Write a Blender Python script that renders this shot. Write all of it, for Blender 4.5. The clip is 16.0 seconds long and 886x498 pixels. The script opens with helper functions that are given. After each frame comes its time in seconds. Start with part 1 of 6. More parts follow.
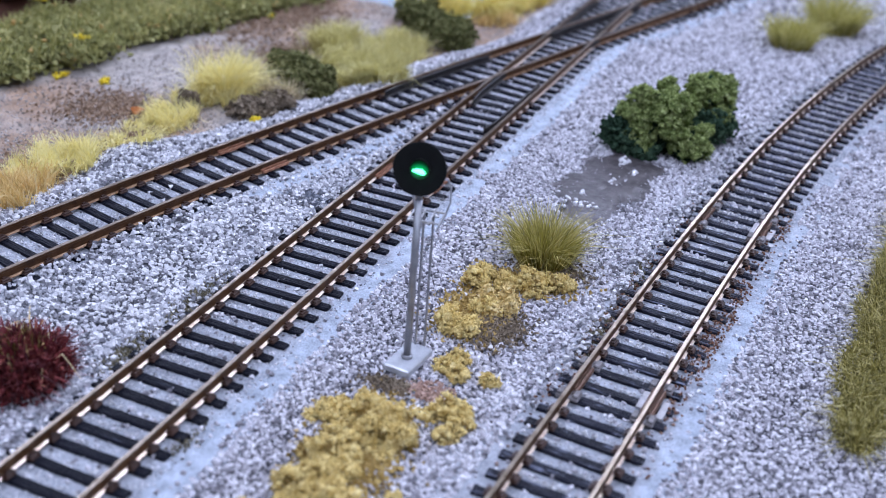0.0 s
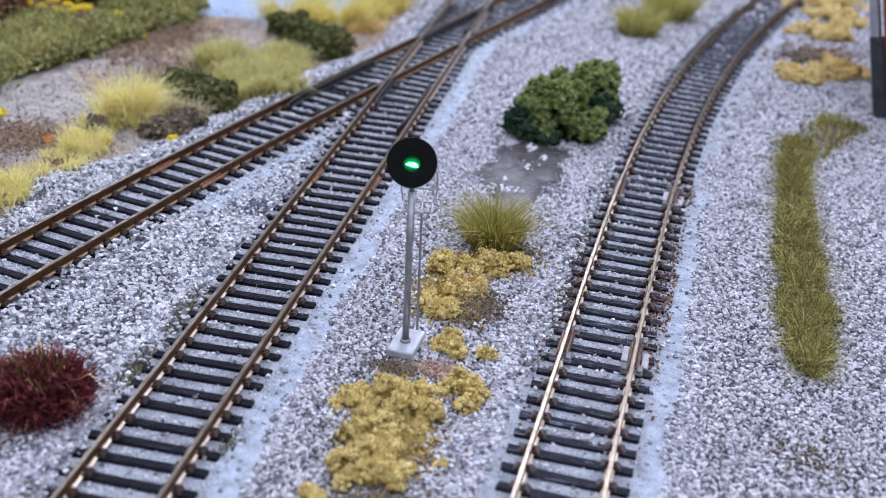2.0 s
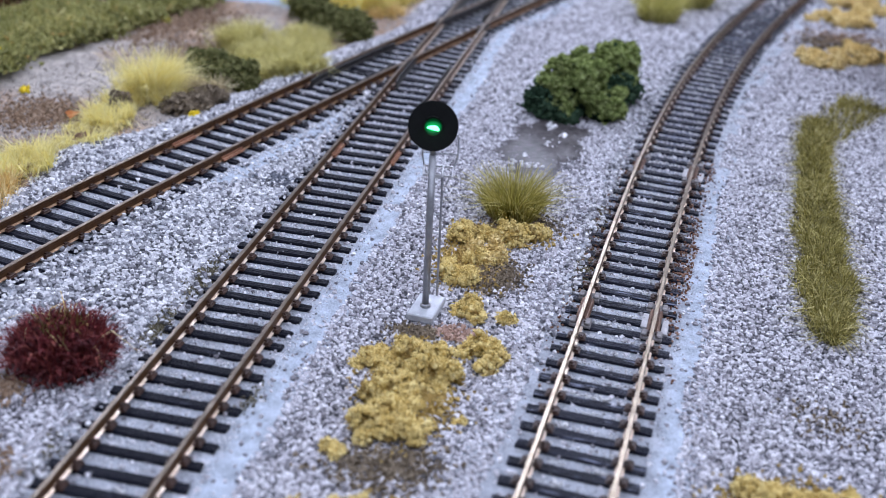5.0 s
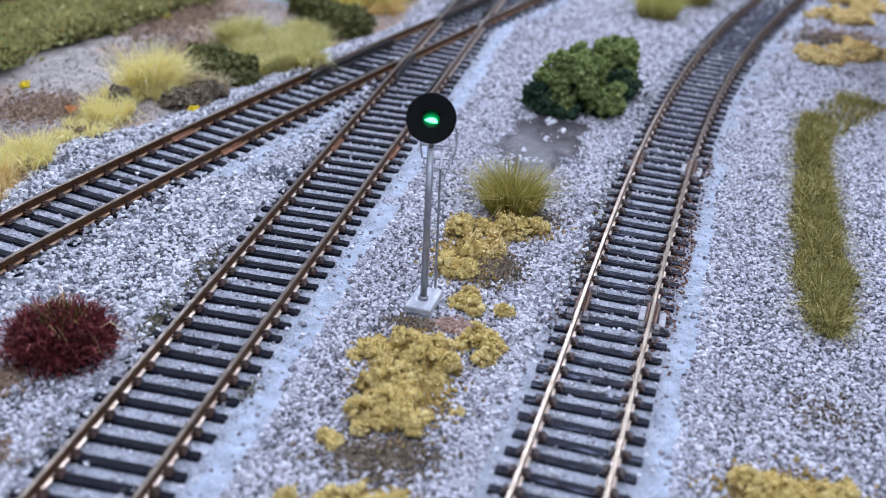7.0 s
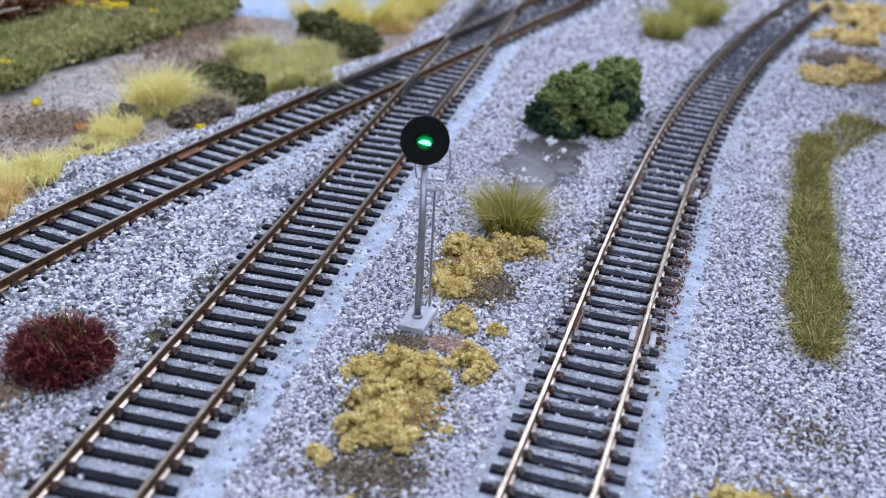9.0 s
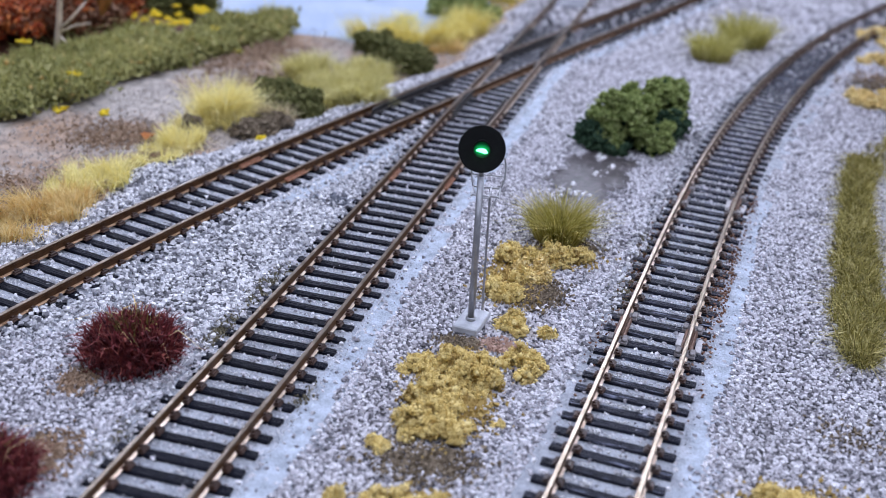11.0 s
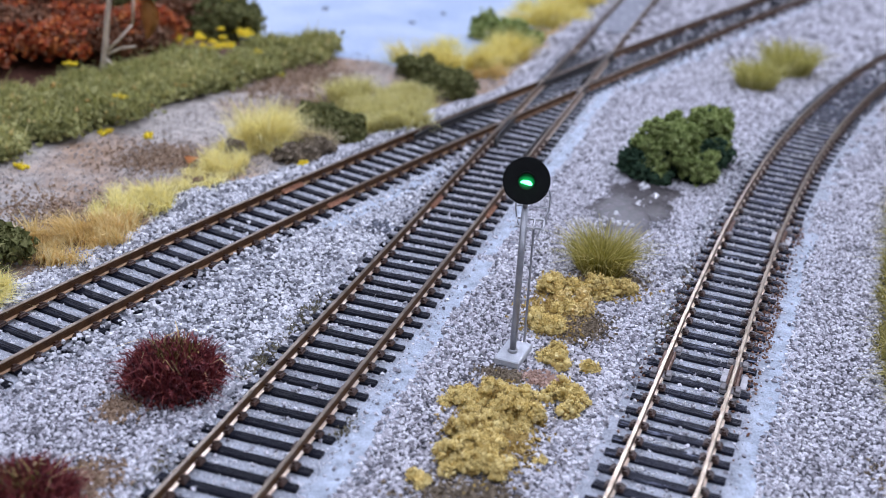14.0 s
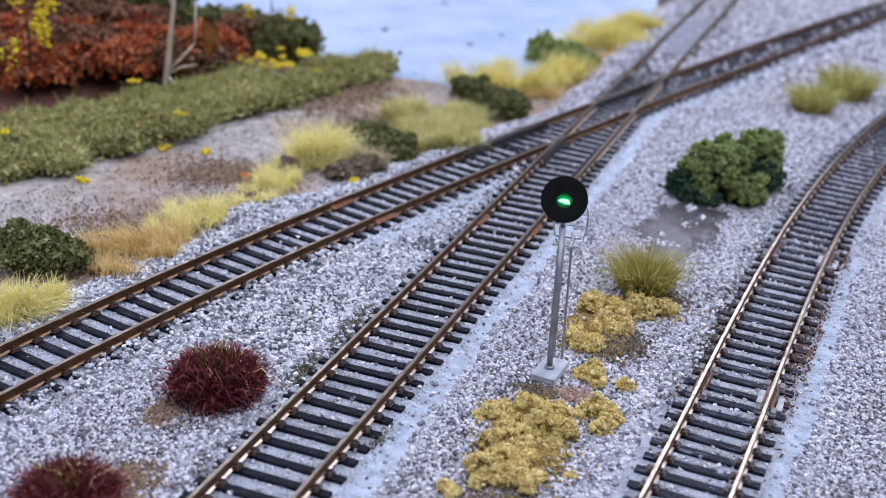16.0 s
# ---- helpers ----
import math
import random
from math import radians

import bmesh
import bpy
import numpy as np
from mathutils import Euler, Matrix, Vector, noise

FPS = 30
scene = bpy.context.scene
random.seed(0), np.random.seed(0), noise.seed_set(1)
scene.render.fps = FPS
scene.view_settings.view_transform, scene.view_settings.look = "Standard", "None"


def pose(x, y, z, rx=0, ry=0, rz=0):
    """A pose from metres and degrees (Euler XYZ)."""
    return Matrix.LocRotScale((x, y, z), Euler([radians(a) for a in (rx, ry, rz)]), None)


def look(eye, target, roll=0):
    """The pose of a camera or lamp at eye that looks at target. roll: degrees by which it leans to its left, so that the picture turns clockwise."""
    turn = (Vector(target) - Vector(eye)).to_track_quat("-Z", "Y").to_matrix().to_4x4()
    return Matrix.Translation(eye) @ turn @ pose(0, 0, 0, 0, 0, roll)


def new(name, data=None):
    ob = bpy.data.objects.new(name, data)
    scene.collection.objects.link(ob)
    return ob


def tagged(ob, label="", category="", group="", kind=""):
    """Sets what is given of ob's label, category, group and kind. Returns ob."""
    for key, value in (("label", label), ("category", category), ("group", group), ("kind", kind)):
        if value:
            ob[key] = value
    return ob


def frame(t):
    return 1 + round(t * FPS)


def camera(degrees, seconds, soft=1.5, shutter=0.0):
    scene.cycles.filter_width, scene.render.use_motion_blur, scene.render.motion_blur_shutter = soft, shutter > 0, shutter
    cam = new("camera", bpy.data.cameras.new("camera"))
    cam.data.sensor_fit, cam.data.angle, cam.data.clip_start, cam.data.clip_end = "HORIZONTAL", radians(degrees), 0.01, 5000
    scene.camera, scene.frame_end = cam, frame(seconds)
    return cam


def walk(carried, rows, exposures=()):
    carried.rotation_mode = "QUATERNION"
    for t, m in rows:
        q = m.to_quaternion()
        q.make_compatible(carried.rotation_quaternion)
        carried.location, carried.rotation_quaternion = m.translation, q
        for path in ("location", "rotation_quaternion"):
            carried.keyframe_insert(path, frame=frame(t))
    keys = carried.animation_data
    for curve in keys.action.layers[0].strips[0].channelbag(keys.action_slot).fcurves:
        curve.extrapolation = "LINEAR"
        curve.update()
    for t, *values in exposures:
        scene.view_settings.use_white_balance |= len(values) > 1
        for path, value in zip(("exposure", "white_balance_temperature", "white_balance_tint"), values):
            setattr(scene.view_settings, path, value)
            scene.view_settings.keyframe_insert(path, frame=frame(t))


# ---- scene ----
cam = camera(42.00, 16.0, soft=0.74)
PATH = [
    (0, (0.04804, -0.19795, 0.13716), (0.01131, -0.02562, 0.04254), 4.26),
    (0.5, (0.01939, -0.20560, 0.13718), (-0.00161, -0.02998, 0.04381), 3.30),
    (1, (0.00973, -0.20897, 0.14138), (0.00189, -0.03206, 0.04842), 2.91),
    (1.5, (0.00981, -0.21671, 0.13818), (0.00842, -0.03904, 0.04636), 3.66),
    (2, (0.00736, -0.22141, 0.13778), (0.00704, -0.04314, 0.04712), 3.93),
    (2.5, (0.00907, -0.22124, 0.13564), (0.00863, -0.04280, 0.04531), 4.08),
    (3, (0.00798, -0.22366, 0.13406), (0.00676, -0.04527, 0.04365), 4.15),
    (3.5, (0.00916, -0.22537, 0.13191), (0.00713, -0.04691, 0.04166), 4.06),
    (4, (0.00707, -0.22472, 0.13380), (0.00446, -0.04608, 0.04391), 4.07),
    (4.2, (0.00644, -0.22588, 0.13100), (0.00343, -0.04724, 0.04112), 3.97),
    (6.3, (0.00919, -0.22659, 0.12896), (0.00577, -0.04795, 0.03909), 3.80),
    (6.5, (0.00913, -0.22675, 0.12773), (0.00606, -0.04810, 0.03787), 3.84),
    (7, (0.00810, -0.22769, 0.12869), (0.00458, -0.04901, 0.03890), 3.88),
    (7.5, (0.00910, -0.22788, 0.12710), (0.00501, -0.04927, 0.03720), 3.88),
    (8, (0.01086, -0.22749, 0.12801), (0.00606, -0.04866, 0.03858), 3.86),
    (8.5, (0.01216, -0.23035, 0.13102), (0.00634, -0.05131, 0.04208), 3.85),
    (9, (0.01401, -0.23079, 0.13240), (0.00684, -0.05132, 0.04443), 3.80),
    (9.2, (0.01341, -0.23294, 0.13190), (0.00532, -0.05345, 0.04404), 3.75),
    (11.3, (0.01085, -0.24306, 0.13224), (-0.00439, -0.06218, 0.04827), 4.06),
    (11.5, (0.00997, -0.24334, 0.13079), (-0.00568, -0.06245, 0.04692), 4.18),
    (12, (0.00959, -0.24210, 0.13123), (-0.00682, -0.06105, 0.04784), 4.10),
    (12.5, (0.00799, -0.24173, 0.13132), (-0.00906, -0.06067, 0.04809), 3.99),
    (13, (0.00911, -0.23847, 0.13360), (-0.00854, -0.05721, 0.05094), 3.93),
    (13.5, (0.00958, -0.23967, 0.13431), (-0.00940, -0.05837, 0.05202), 3.89),
    (14, (0.00958, -0.24023, 0.13427), (-0.01140, -0.05896, 0.05240), 3.85),
    (14.5, (0.01131, -0.24044, 0.13188), (-0.01154, -0.05919, 0.05049), 3.97),
    (15, (0.01026, -0.24144, 0.13159), (-0.01452, -0.06036, 0.05036), 3.80),
    (15.5, (0.01202, -0.24295, 0.13407), (-0.01639, -0.06209, 0.05356), 3.52),
    (16, (0.01655, -0.24412, 0.13568), (-0.01613, -0.06342, 0.05644), 3.36),
]
WHITE = [(0, 0.0, 6080, 14), (0.6, 0.0, 6350, 12), (2, 0.0, 6560, 11), (4.2, 0.0, 6540, 11), (6.5, 0.0, 6300, 10), (9, 0.0, 6300, 10), (11.5, 0.0, 6560, 12), (16, 0.0, 6560, 12)]
walk(cam, [(t, look(eye, target, roll)) for t, eye, target, roll in PATH], WHITE)
cam.data.dof.use_dof = True
cam.data.dof.focus_distance = 0.28
cam.data.dof.aperture_fstop = 17.5

# ---- room light: unseen grey ceiling, dark walls and fluorescent panels over the layout ----
world = bpy.data.worlds.new("world")
scene.world = world
world.use_nodes = True
world.node_tree.nodes["Background"].inputs["Color"].default_value = (0.75, 0.82, 1.0, 1)
world.node_tree.nodes["Background"].inputs["Strength"].default_value = 0.1


def panel_lamp(x, y, z, sx, sy, power, tint):
    data = bpy.data.lights.new("ceiling_lamp", "AREA")
    data.shape, data.size, data.size_y, data.energy, data.color = "RECTANGLE", sx, sy, power, tint
    ob = new("ceiling_lamp", data)
    ob.location = (x, y, z)
    return ob


for lamp_x in (-1.1, 0.25, 1.6):
    for lamp_y, power in ((-0.7, 12.6), (1.1, 19.6), (2.9, 21.0)):
        panel_lamp(lamp_x, lamp_y, 1.5, 0.3, 1.2, power, (0.71, 0.775, 1.0))

CM = 0.01

# ---- materials ----


def nodes_of(name):
    m = bpy.data.materials.new(name)
    m.use_nodes = True
    t = m.node_tree
    return m, t, t.nodes["Principled BSDF"]


def mat(name, dark, light, rough=0.7, metal=0.0, scale=600.0, fine=4000.0, bump=0.3, dist=0.0002, island=0.0, objvar=0.0, spec=0.5, detail=4.0, stretch_x=1.0, thin=0.0):
    """Two-scale procedural surface: broad stains between dark and light, fine grain and relief; island varies loose pieces, objvar whole objects."""
    m, t, b = nodes_of(name)
    n, l = t.nodes, t.links
    co = n.new("ShaderNodeTexCoord")
    big = n.new("ShaderNodeTexNoise")
    big.inputs["Scale"].default_value, big.inputs["Detail"].default_value = scale, detail
    sm = n.new("ShaderNodeTexNoise")
    sm.inputs["Scale"].default_value, sm.inputs["Detail"].default_value = fine, 3
    mp = n.new("ShaderNodeMapping")
    mp.inputs["Scale"].default_value = (stretch_x, 1, 1)
    l.new(co.outputs["Object"], mp.inputs["Vector"])
    l.new(mp.outputs[0], big.inputs["Vector"])
    l.new(mp.outputs[0], sm.inputs["Vector"])
    mixv = n.new("ShaderNodeMath")
    mixv.operation = "MULTIPLY_ADD"
    l.new(big.outputs["Fac"], mixv.inputs[0])
    mixv.inputs[1].default_value = 0.6
    half = n.new("ShaderNodeMath")
    half.operation = "MULTIPLY"
    half.inputs[1].default_value = 0.4
    l.new(sm.outputs["Fac"], half.inputs[0])
    l.new(half.outputs[0], mixv.inputs[2])
    fac = mixv.outputs[0]
    stretch = n.new("ShaderNodeMapRange")
    stretch.inputs["From Min"].default_value, stretch.inputs["From Max"].default_value = 0.3, 0.7
    l.new(fac, stretch.inputs["Value"])
    fac = stretch.outputs[0]
    for amount, socket in ((island, "i"), (objvar, "o")):
        if amount:
            src = n.new("ShaderNodeNewGeometry").outputs["Random Per Island"] if socket == "i" else n.new("ShaderNodeObjectInfo").outputs["Random"]
            mx = n.new("ShaderNodeMix")
            mx.inputs[0].default_value = amount
            l.new(fac, mx.inputs[2])
            l.new(src, mx.inputs[3])
            fac = mx.outputs[0]
    ramp = n.new("ShaderNodeValToRGB")
    stops = [dark, light] if not isinstance(dark[0], tuple) else list(dark) + [light]
    e = ramp.color_ramp.elements
    while len(e) < len(stops):
        e.new(0.5)
    for k, c in enumerate(stops):
        e[k].position, e[k].color = k / (len(stops) - 1), (*c, 1)
    l.new(fac, ramp.inputs[0])
    l.new(ramp.outputs[0], b.inputs["Base Color"])
    b.inputs["Roughness"].default_value, b.inputs["Metallic"].default_value = rough, metal
    b.inputs["Specular IOR Level"].default_value = spec
    if thin:
        tl, ms = n.new("ShaderNodeBsdfTranslucent"), n.new("ShaderNodeMixShader")
        ms.inputs[0].default_value = thin
        l.new(ramp.outputs[0], tl.inputs["Color"])
        l.new(b.outputs[0], ms.inputs[1])
        l.new(tl.outputs[0], ms.inputs[2])
        l.new(ms.outputs[0], n["Material Output"].inputs["Surface"])
    if bump:
        bp = n.new("ShaderNodeBump")
        bp.inputs["Strength"].default_value, bp.inputs["Distance"].default_value = bump, dist
        l.new(sm.outputs["Fac"], bp.inputs["Height"])
        l.new(bp.outputs[0], b.inputs["Normal"])
    return m


def zone_mat(name, fine=2500.0):
    """Ground whose earth colour follows the zones of the layout, with painted gap shade and far brightening, broken up
    by grain.
    """
    m, t, b = nodes_of(name)
    n, l = t.nodes, t.links
    at = n.new("ShaderNodeAttribute")
    at.attribute_name = "earth"
    co = n.new("ShaderNodeTexCoord")
    no = n.new("ShaderNodeTexNoise")
    no.inputs["Scale"].default_value, no.inputs["Detail"].default_value = fine, 4
    no2 = n.new("ShaderNodeTexNoise")
    no2.inputs["Scale"].default_value, no2.inputs["Detail"].default_value = 260, 5
    l.new(co.outputs["Object"], no.inputs["Vector"])
    l.new(co.outputs["Object"], no2.inputs["Vector"])
    add = n.new("ShaderNodeMath")
    add.operation = "ADD"
    l.new(no.outputs["Fac"], add.inputs[0])
    l.new(no2.outputs["Fac"], add.inputs[1])
    mr = n.new("ShaderNodeMapRange")
    mr.inputs["From Min"].default_value, mr.inputs["From Max"].default_value = 0.65, 1.35
    mr.inputs["To Min"].default_value, mr.inputs["To Max"].default_value = 0.45, 1.35
    l.new(add.outputs[0], mr.inputs["Value"])
    mx = n.new("ShaderNodeMix")
    mx.data_type, mx.blend_type = "RGBA", "MULTIPLY"
    mx.inputs[0].default_value = 1.0
    l.new(at.outputs["Color"], mx.inputs[6])
    l.new(mr.outputs[0], mx.inputs[7])
    l.new(mx.outputs[2], b.inputs["Base Color"])
    b.inputs["Roughness"].default_value = 0.9
    bp = n.new("ShaderNodeBump")
    bp.inputs["Strength"].default_value, bp.inputs["Distance"].default_value = 0.6, 0.0004
    l.new(no.outputs["Fac"], bp.inputs["Height"])
    l.new(bp.outputs[0], b.inputs["Normal"])
    return m


M_GROUND = zone_mat("layout_earth")
M_BALLAST = mat("granite_ballast", ((0.045, 0.042, 0.052), (0.25, 0.238, 0.258), (0.50, 0.482, 0.508), (0.66, 0.642, 0.68), (0.76, 0.75, 0.78)), (0.88, 0.87, 0.89), rough=0.75, island=0.85, bump=0.3, scale=900)
M_BALLAST_PALE = mat("pale_granite_ballast", ((0.04, 0.04, 0.05), (0.30, 0.30, 0.325), (0.62, 0.62, 0.645), (0.76, 0.755, 0.77)), (0.92, 0.91, 0.92), rough=0.75, island=0.88, bump=0.3, scale=900)
# bare metal foot, its colour paled to paint the glints between chairs
M_FOOT = mat("glinting_bare_rail_foot", (0.50, 0.34, 0.22), (0.92, 0.78, 0.64), rough=0.3, metal=0.45, scale=350, fine=5000, bump=0.2)
M_RAIL = mat("rail_brown_paint", (0.050, 0.023, 0.009), (0.18, 0.085, 0.033), rough=0.45, scale=500, fine=5000, bump=0.15, spec=0.3)
M_HEAD = mat("worn_rail_top", (0.165, 0.125, 0.09), (0.39, 0.325, 0.26), rough=0.32, metal=0.8, scale=300, fine=5000, bump=0.1)
M_HEAD_DARK = mat("stained_rail_top", (0.13, 0.095, 0.07), (0.31, 0.25, 0.195), rough=0.38, metal=0.7, scale=300, fine=5000, bump=0.1)
M_TRACK_PLATE = mat("slate_grey_plate", (0.10, 0.105, 0.125), (0.25, 0.26, 0.30), rough=0.6, scale=300)
M_HEAD_BRIGHT = mat("bright_rail_top", (0.21, 0.155, 0.105), (0.51, 0.43, 0.335), rough=0.28, metal=0.95, scale=300, fine=5000, bump=0.1)
M_TIE = mat("creosote_plastic_tie", (0.0010, 0.0013, 0.0034), (0.007, 0.0083, 0.018), rough=0.4, scale=700, fine=2500, bump=1.0, dist=0.0005, objvar=0.3, spec=0.14, stretch_x=0.12)
M_CHAIR = mat("rusty_tie_plate", (0.012, 0.006, 0.0045), (0.085, 0.036, 0.02), rough=0.42, scale=900, objvar=0.35)
M_JOINER = mat("copper_rail_joiner", (0.16, 0.065, 0.035), (0.52, 0.26, 0.15), rough=0.38, metal=0.55, scale=700)
M_FROG = mat("black_frog_plastic", (0.010, 0.009, 0.009), (0.04, 0.035, 0.033), rough=0.5, scale=700)
M_SILVER = mat("silver_signal_paint", (0.27, 0.275, 0.29), (0.43, 0.435, 0.45), rough=0.36, metal=0.6, scale=400, fine=6000, bump=0.08)
M_BASE = mat("grey_base_paint", (0.46, 0.48, 0.51), (0.70, 0.725, 0.76), rough=0.2, metal=0.3, scale=500, bump=0.15)
M_BLACK = mat("matt_black_paint", (0.003, 0.0035, 0.0035), (0.008, 0.009, 0.009), rough=0.65, scale=500, bump=0.1, spec=0.2)
M_FOAM = mat("ochre_ground_foam", ((0.42, 0.285, 0.085), (0.72, 0.55, 0.195), (0.85, 0.70, 0.31)), (0.95, 0.85, 0.50), rough=0.95, island=0.25, scale=420, spec=0.1)
M_FOAM_TAN = mat("tan_ground_foam", ((0.50, 0.35, 0.11), (0.84, 0.66, 0.29)), (0.96, 0.86, 0.54), rough=0.95, island=0.3, scale=400, spec=0.1)
M_FOAM_BROWN = mat("brown_ground_foam", ((0.06, 0.048, 0.034), (0.21, 0.165, 0.115)), (0.40, 0.33, 0.24), rough=0.95, island=0.6, scale=500, spec=0.1)
M_FOAM_PINK = mat("pinkish_soil_crumbs", ((0.25, 0.15, 0.11), (0.50, 0.34, 0.27)), (0.65, 0.48, 0.40), rough=0.95, island=0.6, scale=500, spec=0.1)
M_BUSH = mat("green_clump_foliage", ((0.028, 0.046, 0.013), (0.15, 0.20, 0.055), (0.40, 0.465, 0.17)), (0.74, 0.79, 0.46), rough=0.95, island=0.35, scale=420, spec=0.1)
# green darkened to paint the shade inside the bush
M_BUSH_SHADE = mat("shaded_green_foliage", ((0.010, 0.022, 0.014), (0.03, 0.06, 0.032)), (0.07, 0.11, 0.055), rough=0.95, island=0.55, scale=350, spec=0.1)
M_SHRUB = mat("brownish_green_foliage", ((0.032, 0.037, 0.013), (0.13, 0.135, 0.047)), (0.33, 0.32, 0.14), rough=0.95, island=0.55, scale=350, spec=0.1)
M_RED = mat("dark_red_grass", ((0.016, 0.003, 0.005), (0.10, 0.010, 0.014), (0.20, 0.024, 0.026)), (0.32, 0.09, 0.06), rough=0.8, island=0.75, scale=400, bump=0)
M_REDLEAF = mat("autumn_leaf_litter", ((0.04, 0.020, 0.014), (0.19, 0.036, 0.017), (0.46, 0.085, 0.026), (0.30, 0.17, 0.11), (0.60, 0.16, 0.045)), (0.80, 0.38, 0.13), rough=0.9, island=0.75, scale=120, spec=0.1)
M_GRASS_OLIVE = mat("olive_grass", ((0.10, 0.10, 0.012), (0.46, 0.40, 0.08)), (0.86, 0.76, 0.34), rough=0.6, thin=0.35, island=0.75, scale=300, bump=0)
M_GRASS_STRIP = mat("meadow_grass", ((0.05, 0.046, 0.008), (0.22, 0.19, 0.04), (0.42, 0.36, 0.09)), (0.88, 0.78, 0.38), rough=0.7, thin=0.25, island=0.7, scale=120, bump=0)
M_GRASS_GREEN = mat("green_meadow_grass", ((0.07, 0.076, 0.022), (0.31, 0.315, 0.095), (0.58, 0.545, 0.20)), (0.88, 0.78, 0.40), rough=0.7, island=0.65, objvar=0.2, scale=60, bump=0, thin=0.35)
M_GRASS_BLOND = mat("blond_grass", ((0.84, 0.73, 0.24), (0.96, 0.88, 0.41)), (0.98, 0.94, 0.61), rough=0.7, thin=0.4, island=0.7, scale=200, bump=0)
M_GRASS_STRAW = mat("straw_grass", ((0.54, 0.34, 0.10), (0.86, 0.65, 0.26)), (0.95, 0.85, 0.52), rough=0.7, thin=0.4, island=0.7, scale=200, bump=0)
M_GRASS_YELLOW = mat("yellow_grass", ((0.62, 0.50, 0.10), (0.88, 0.77, 0.24)), (0.96, 0.90, 0.48), rough=0.7, thin=0.3, island=0.7, scale=200, bump=0)
M_GRASS_LIME = mat("yellow_green_grass", ((0.28, 0.27, 0.06), (0.54, 0.50, 0.14)), (0.76, 0.71, 0.34), rough=0.7, thin=0.4, island=0.7, scale=200, bump=0)
M_GRASS_TAN = mat("tan_grass", ((0.36, 0.28, 0.14), (0.66, 0.56, 0.34)), (0.88, 0.80, 0.58), rough=0.7, thin=0.3, island=0.7, scale=200, bump=0)
M_GRASS_SOFT = mat("soft_khaki_grass", ((0.46, 0.42, 0.13), (0.72, 0.66, 0.27)), (0.88, 0.83, 0.47), rough=0.7, thin=0.4, island=0.7, scale=200, bump=0)
M_FLOWER = mat("yellow_petals", (0.75, 0.52, 0.01), (0.90, 0.74, 0.04), rough=0.8, island=0.5, bump=0)
M_LEAF_ORANGE = mat("orange_leaf", (0.50, 0.16, 0.03), (0.72, 0.30, 0.08), rough=0.7, bump=0.1)
M_TRUNK = mat("pale_bark", (0.52, 0.42, 0.31), (0.84, 0.72, 0.58), rough=0.85, scale=300, fine=1500, bump=0.6, dist=0.0006)
M_BARK_DARK = mat("dark_bark", (0.03, 0.022, 0.016), (0.11, 0.085, 0.06), rough=0.9, scale=200, bump=0.6)
M_LAKE = mat("pale_blue_water_paint", ((0.25, 0.34, 0.505), (0.37, 0.46, 0.60)), (0.50, 0.57, 0.66), rough=0.5, scale=35, fine=500, bump=0.3, dist=0.0008)
M_ROOM = mat("unseen_dark_wall", (0.13, 0.13, 0.14), (0.18, 0.18, 0.19), rough=0.9, scale=3, fine=60, bump=0.1)
M_CEIL = mat("unseen_grey_ceiling", (0.42, 0.42, 0.42), (0.50, 0.50, 0.50), rough=0.9, scale=3, fine=60, bump=0.1)
M_HEDGE = mat("hedge_foliage", ((0.07, 0.075, 0.028), (0.30, 0.30, 0.112)), (0.66, 0.62, 0.29), rough=0.95, island=0.6, objvar=0.15, scale=350, spec=0.1)
M_BROWNLEAF = mat("brown_leaf_litter", ((0.035, 0.018, 0.012), (0.12, 0.045, 0.025), (0.24, 0.105, 0.055), (0.28, 0.18, 0.12)), (0.46, 0.18, 0.085), rough=0.9, island=0.75, scale=120, spec=0.1)
M_EARTH = mat("warm_brown_earth", ((0.16, 0.10, 0.062), (0.34, 0.235, 0.155)), (0.52, 0.40, 0.30), rough=0.95, island=0.65, scale=500, spec=0.1)
M_RUST = mat("rust_dust", ((0.07, 0.03, 0.02), (0.20, 0.10, 0.065)), (0.40, 0.27, 0.20), rough=0.9, island=0.7, scale=500, spec=0.1)
M_RAIL_DARK = mat("dark_rail_paint", (0.04, 0.018, 0.008), (0.15, 0.07, 0.028), rough=0.5, scale=500, fine=5000, bump=0.15, spec=0.25)
M_FOOT_DARK = mat("stained_rail_foot", (0.16, 0.075, 0.03), (0.52, 0.33, 0.19), rough=0.4, metal=0.4, scale=350, fine=5000, bump=0.2)
M_TIE_DUSTY = mat("dusty_plastic_tie", (0.0016, 0.0021, 0.0050), (0.012, 0.014, 0.029), rough=0.36, scale=500, fine=2500, bump=1.0, dist=0.0006, objvar=0.3, spec=0.22, stretch_x=0.12)

# ---- building helpers: all lengths in centimetres, turned into metres when a mesh is made ----


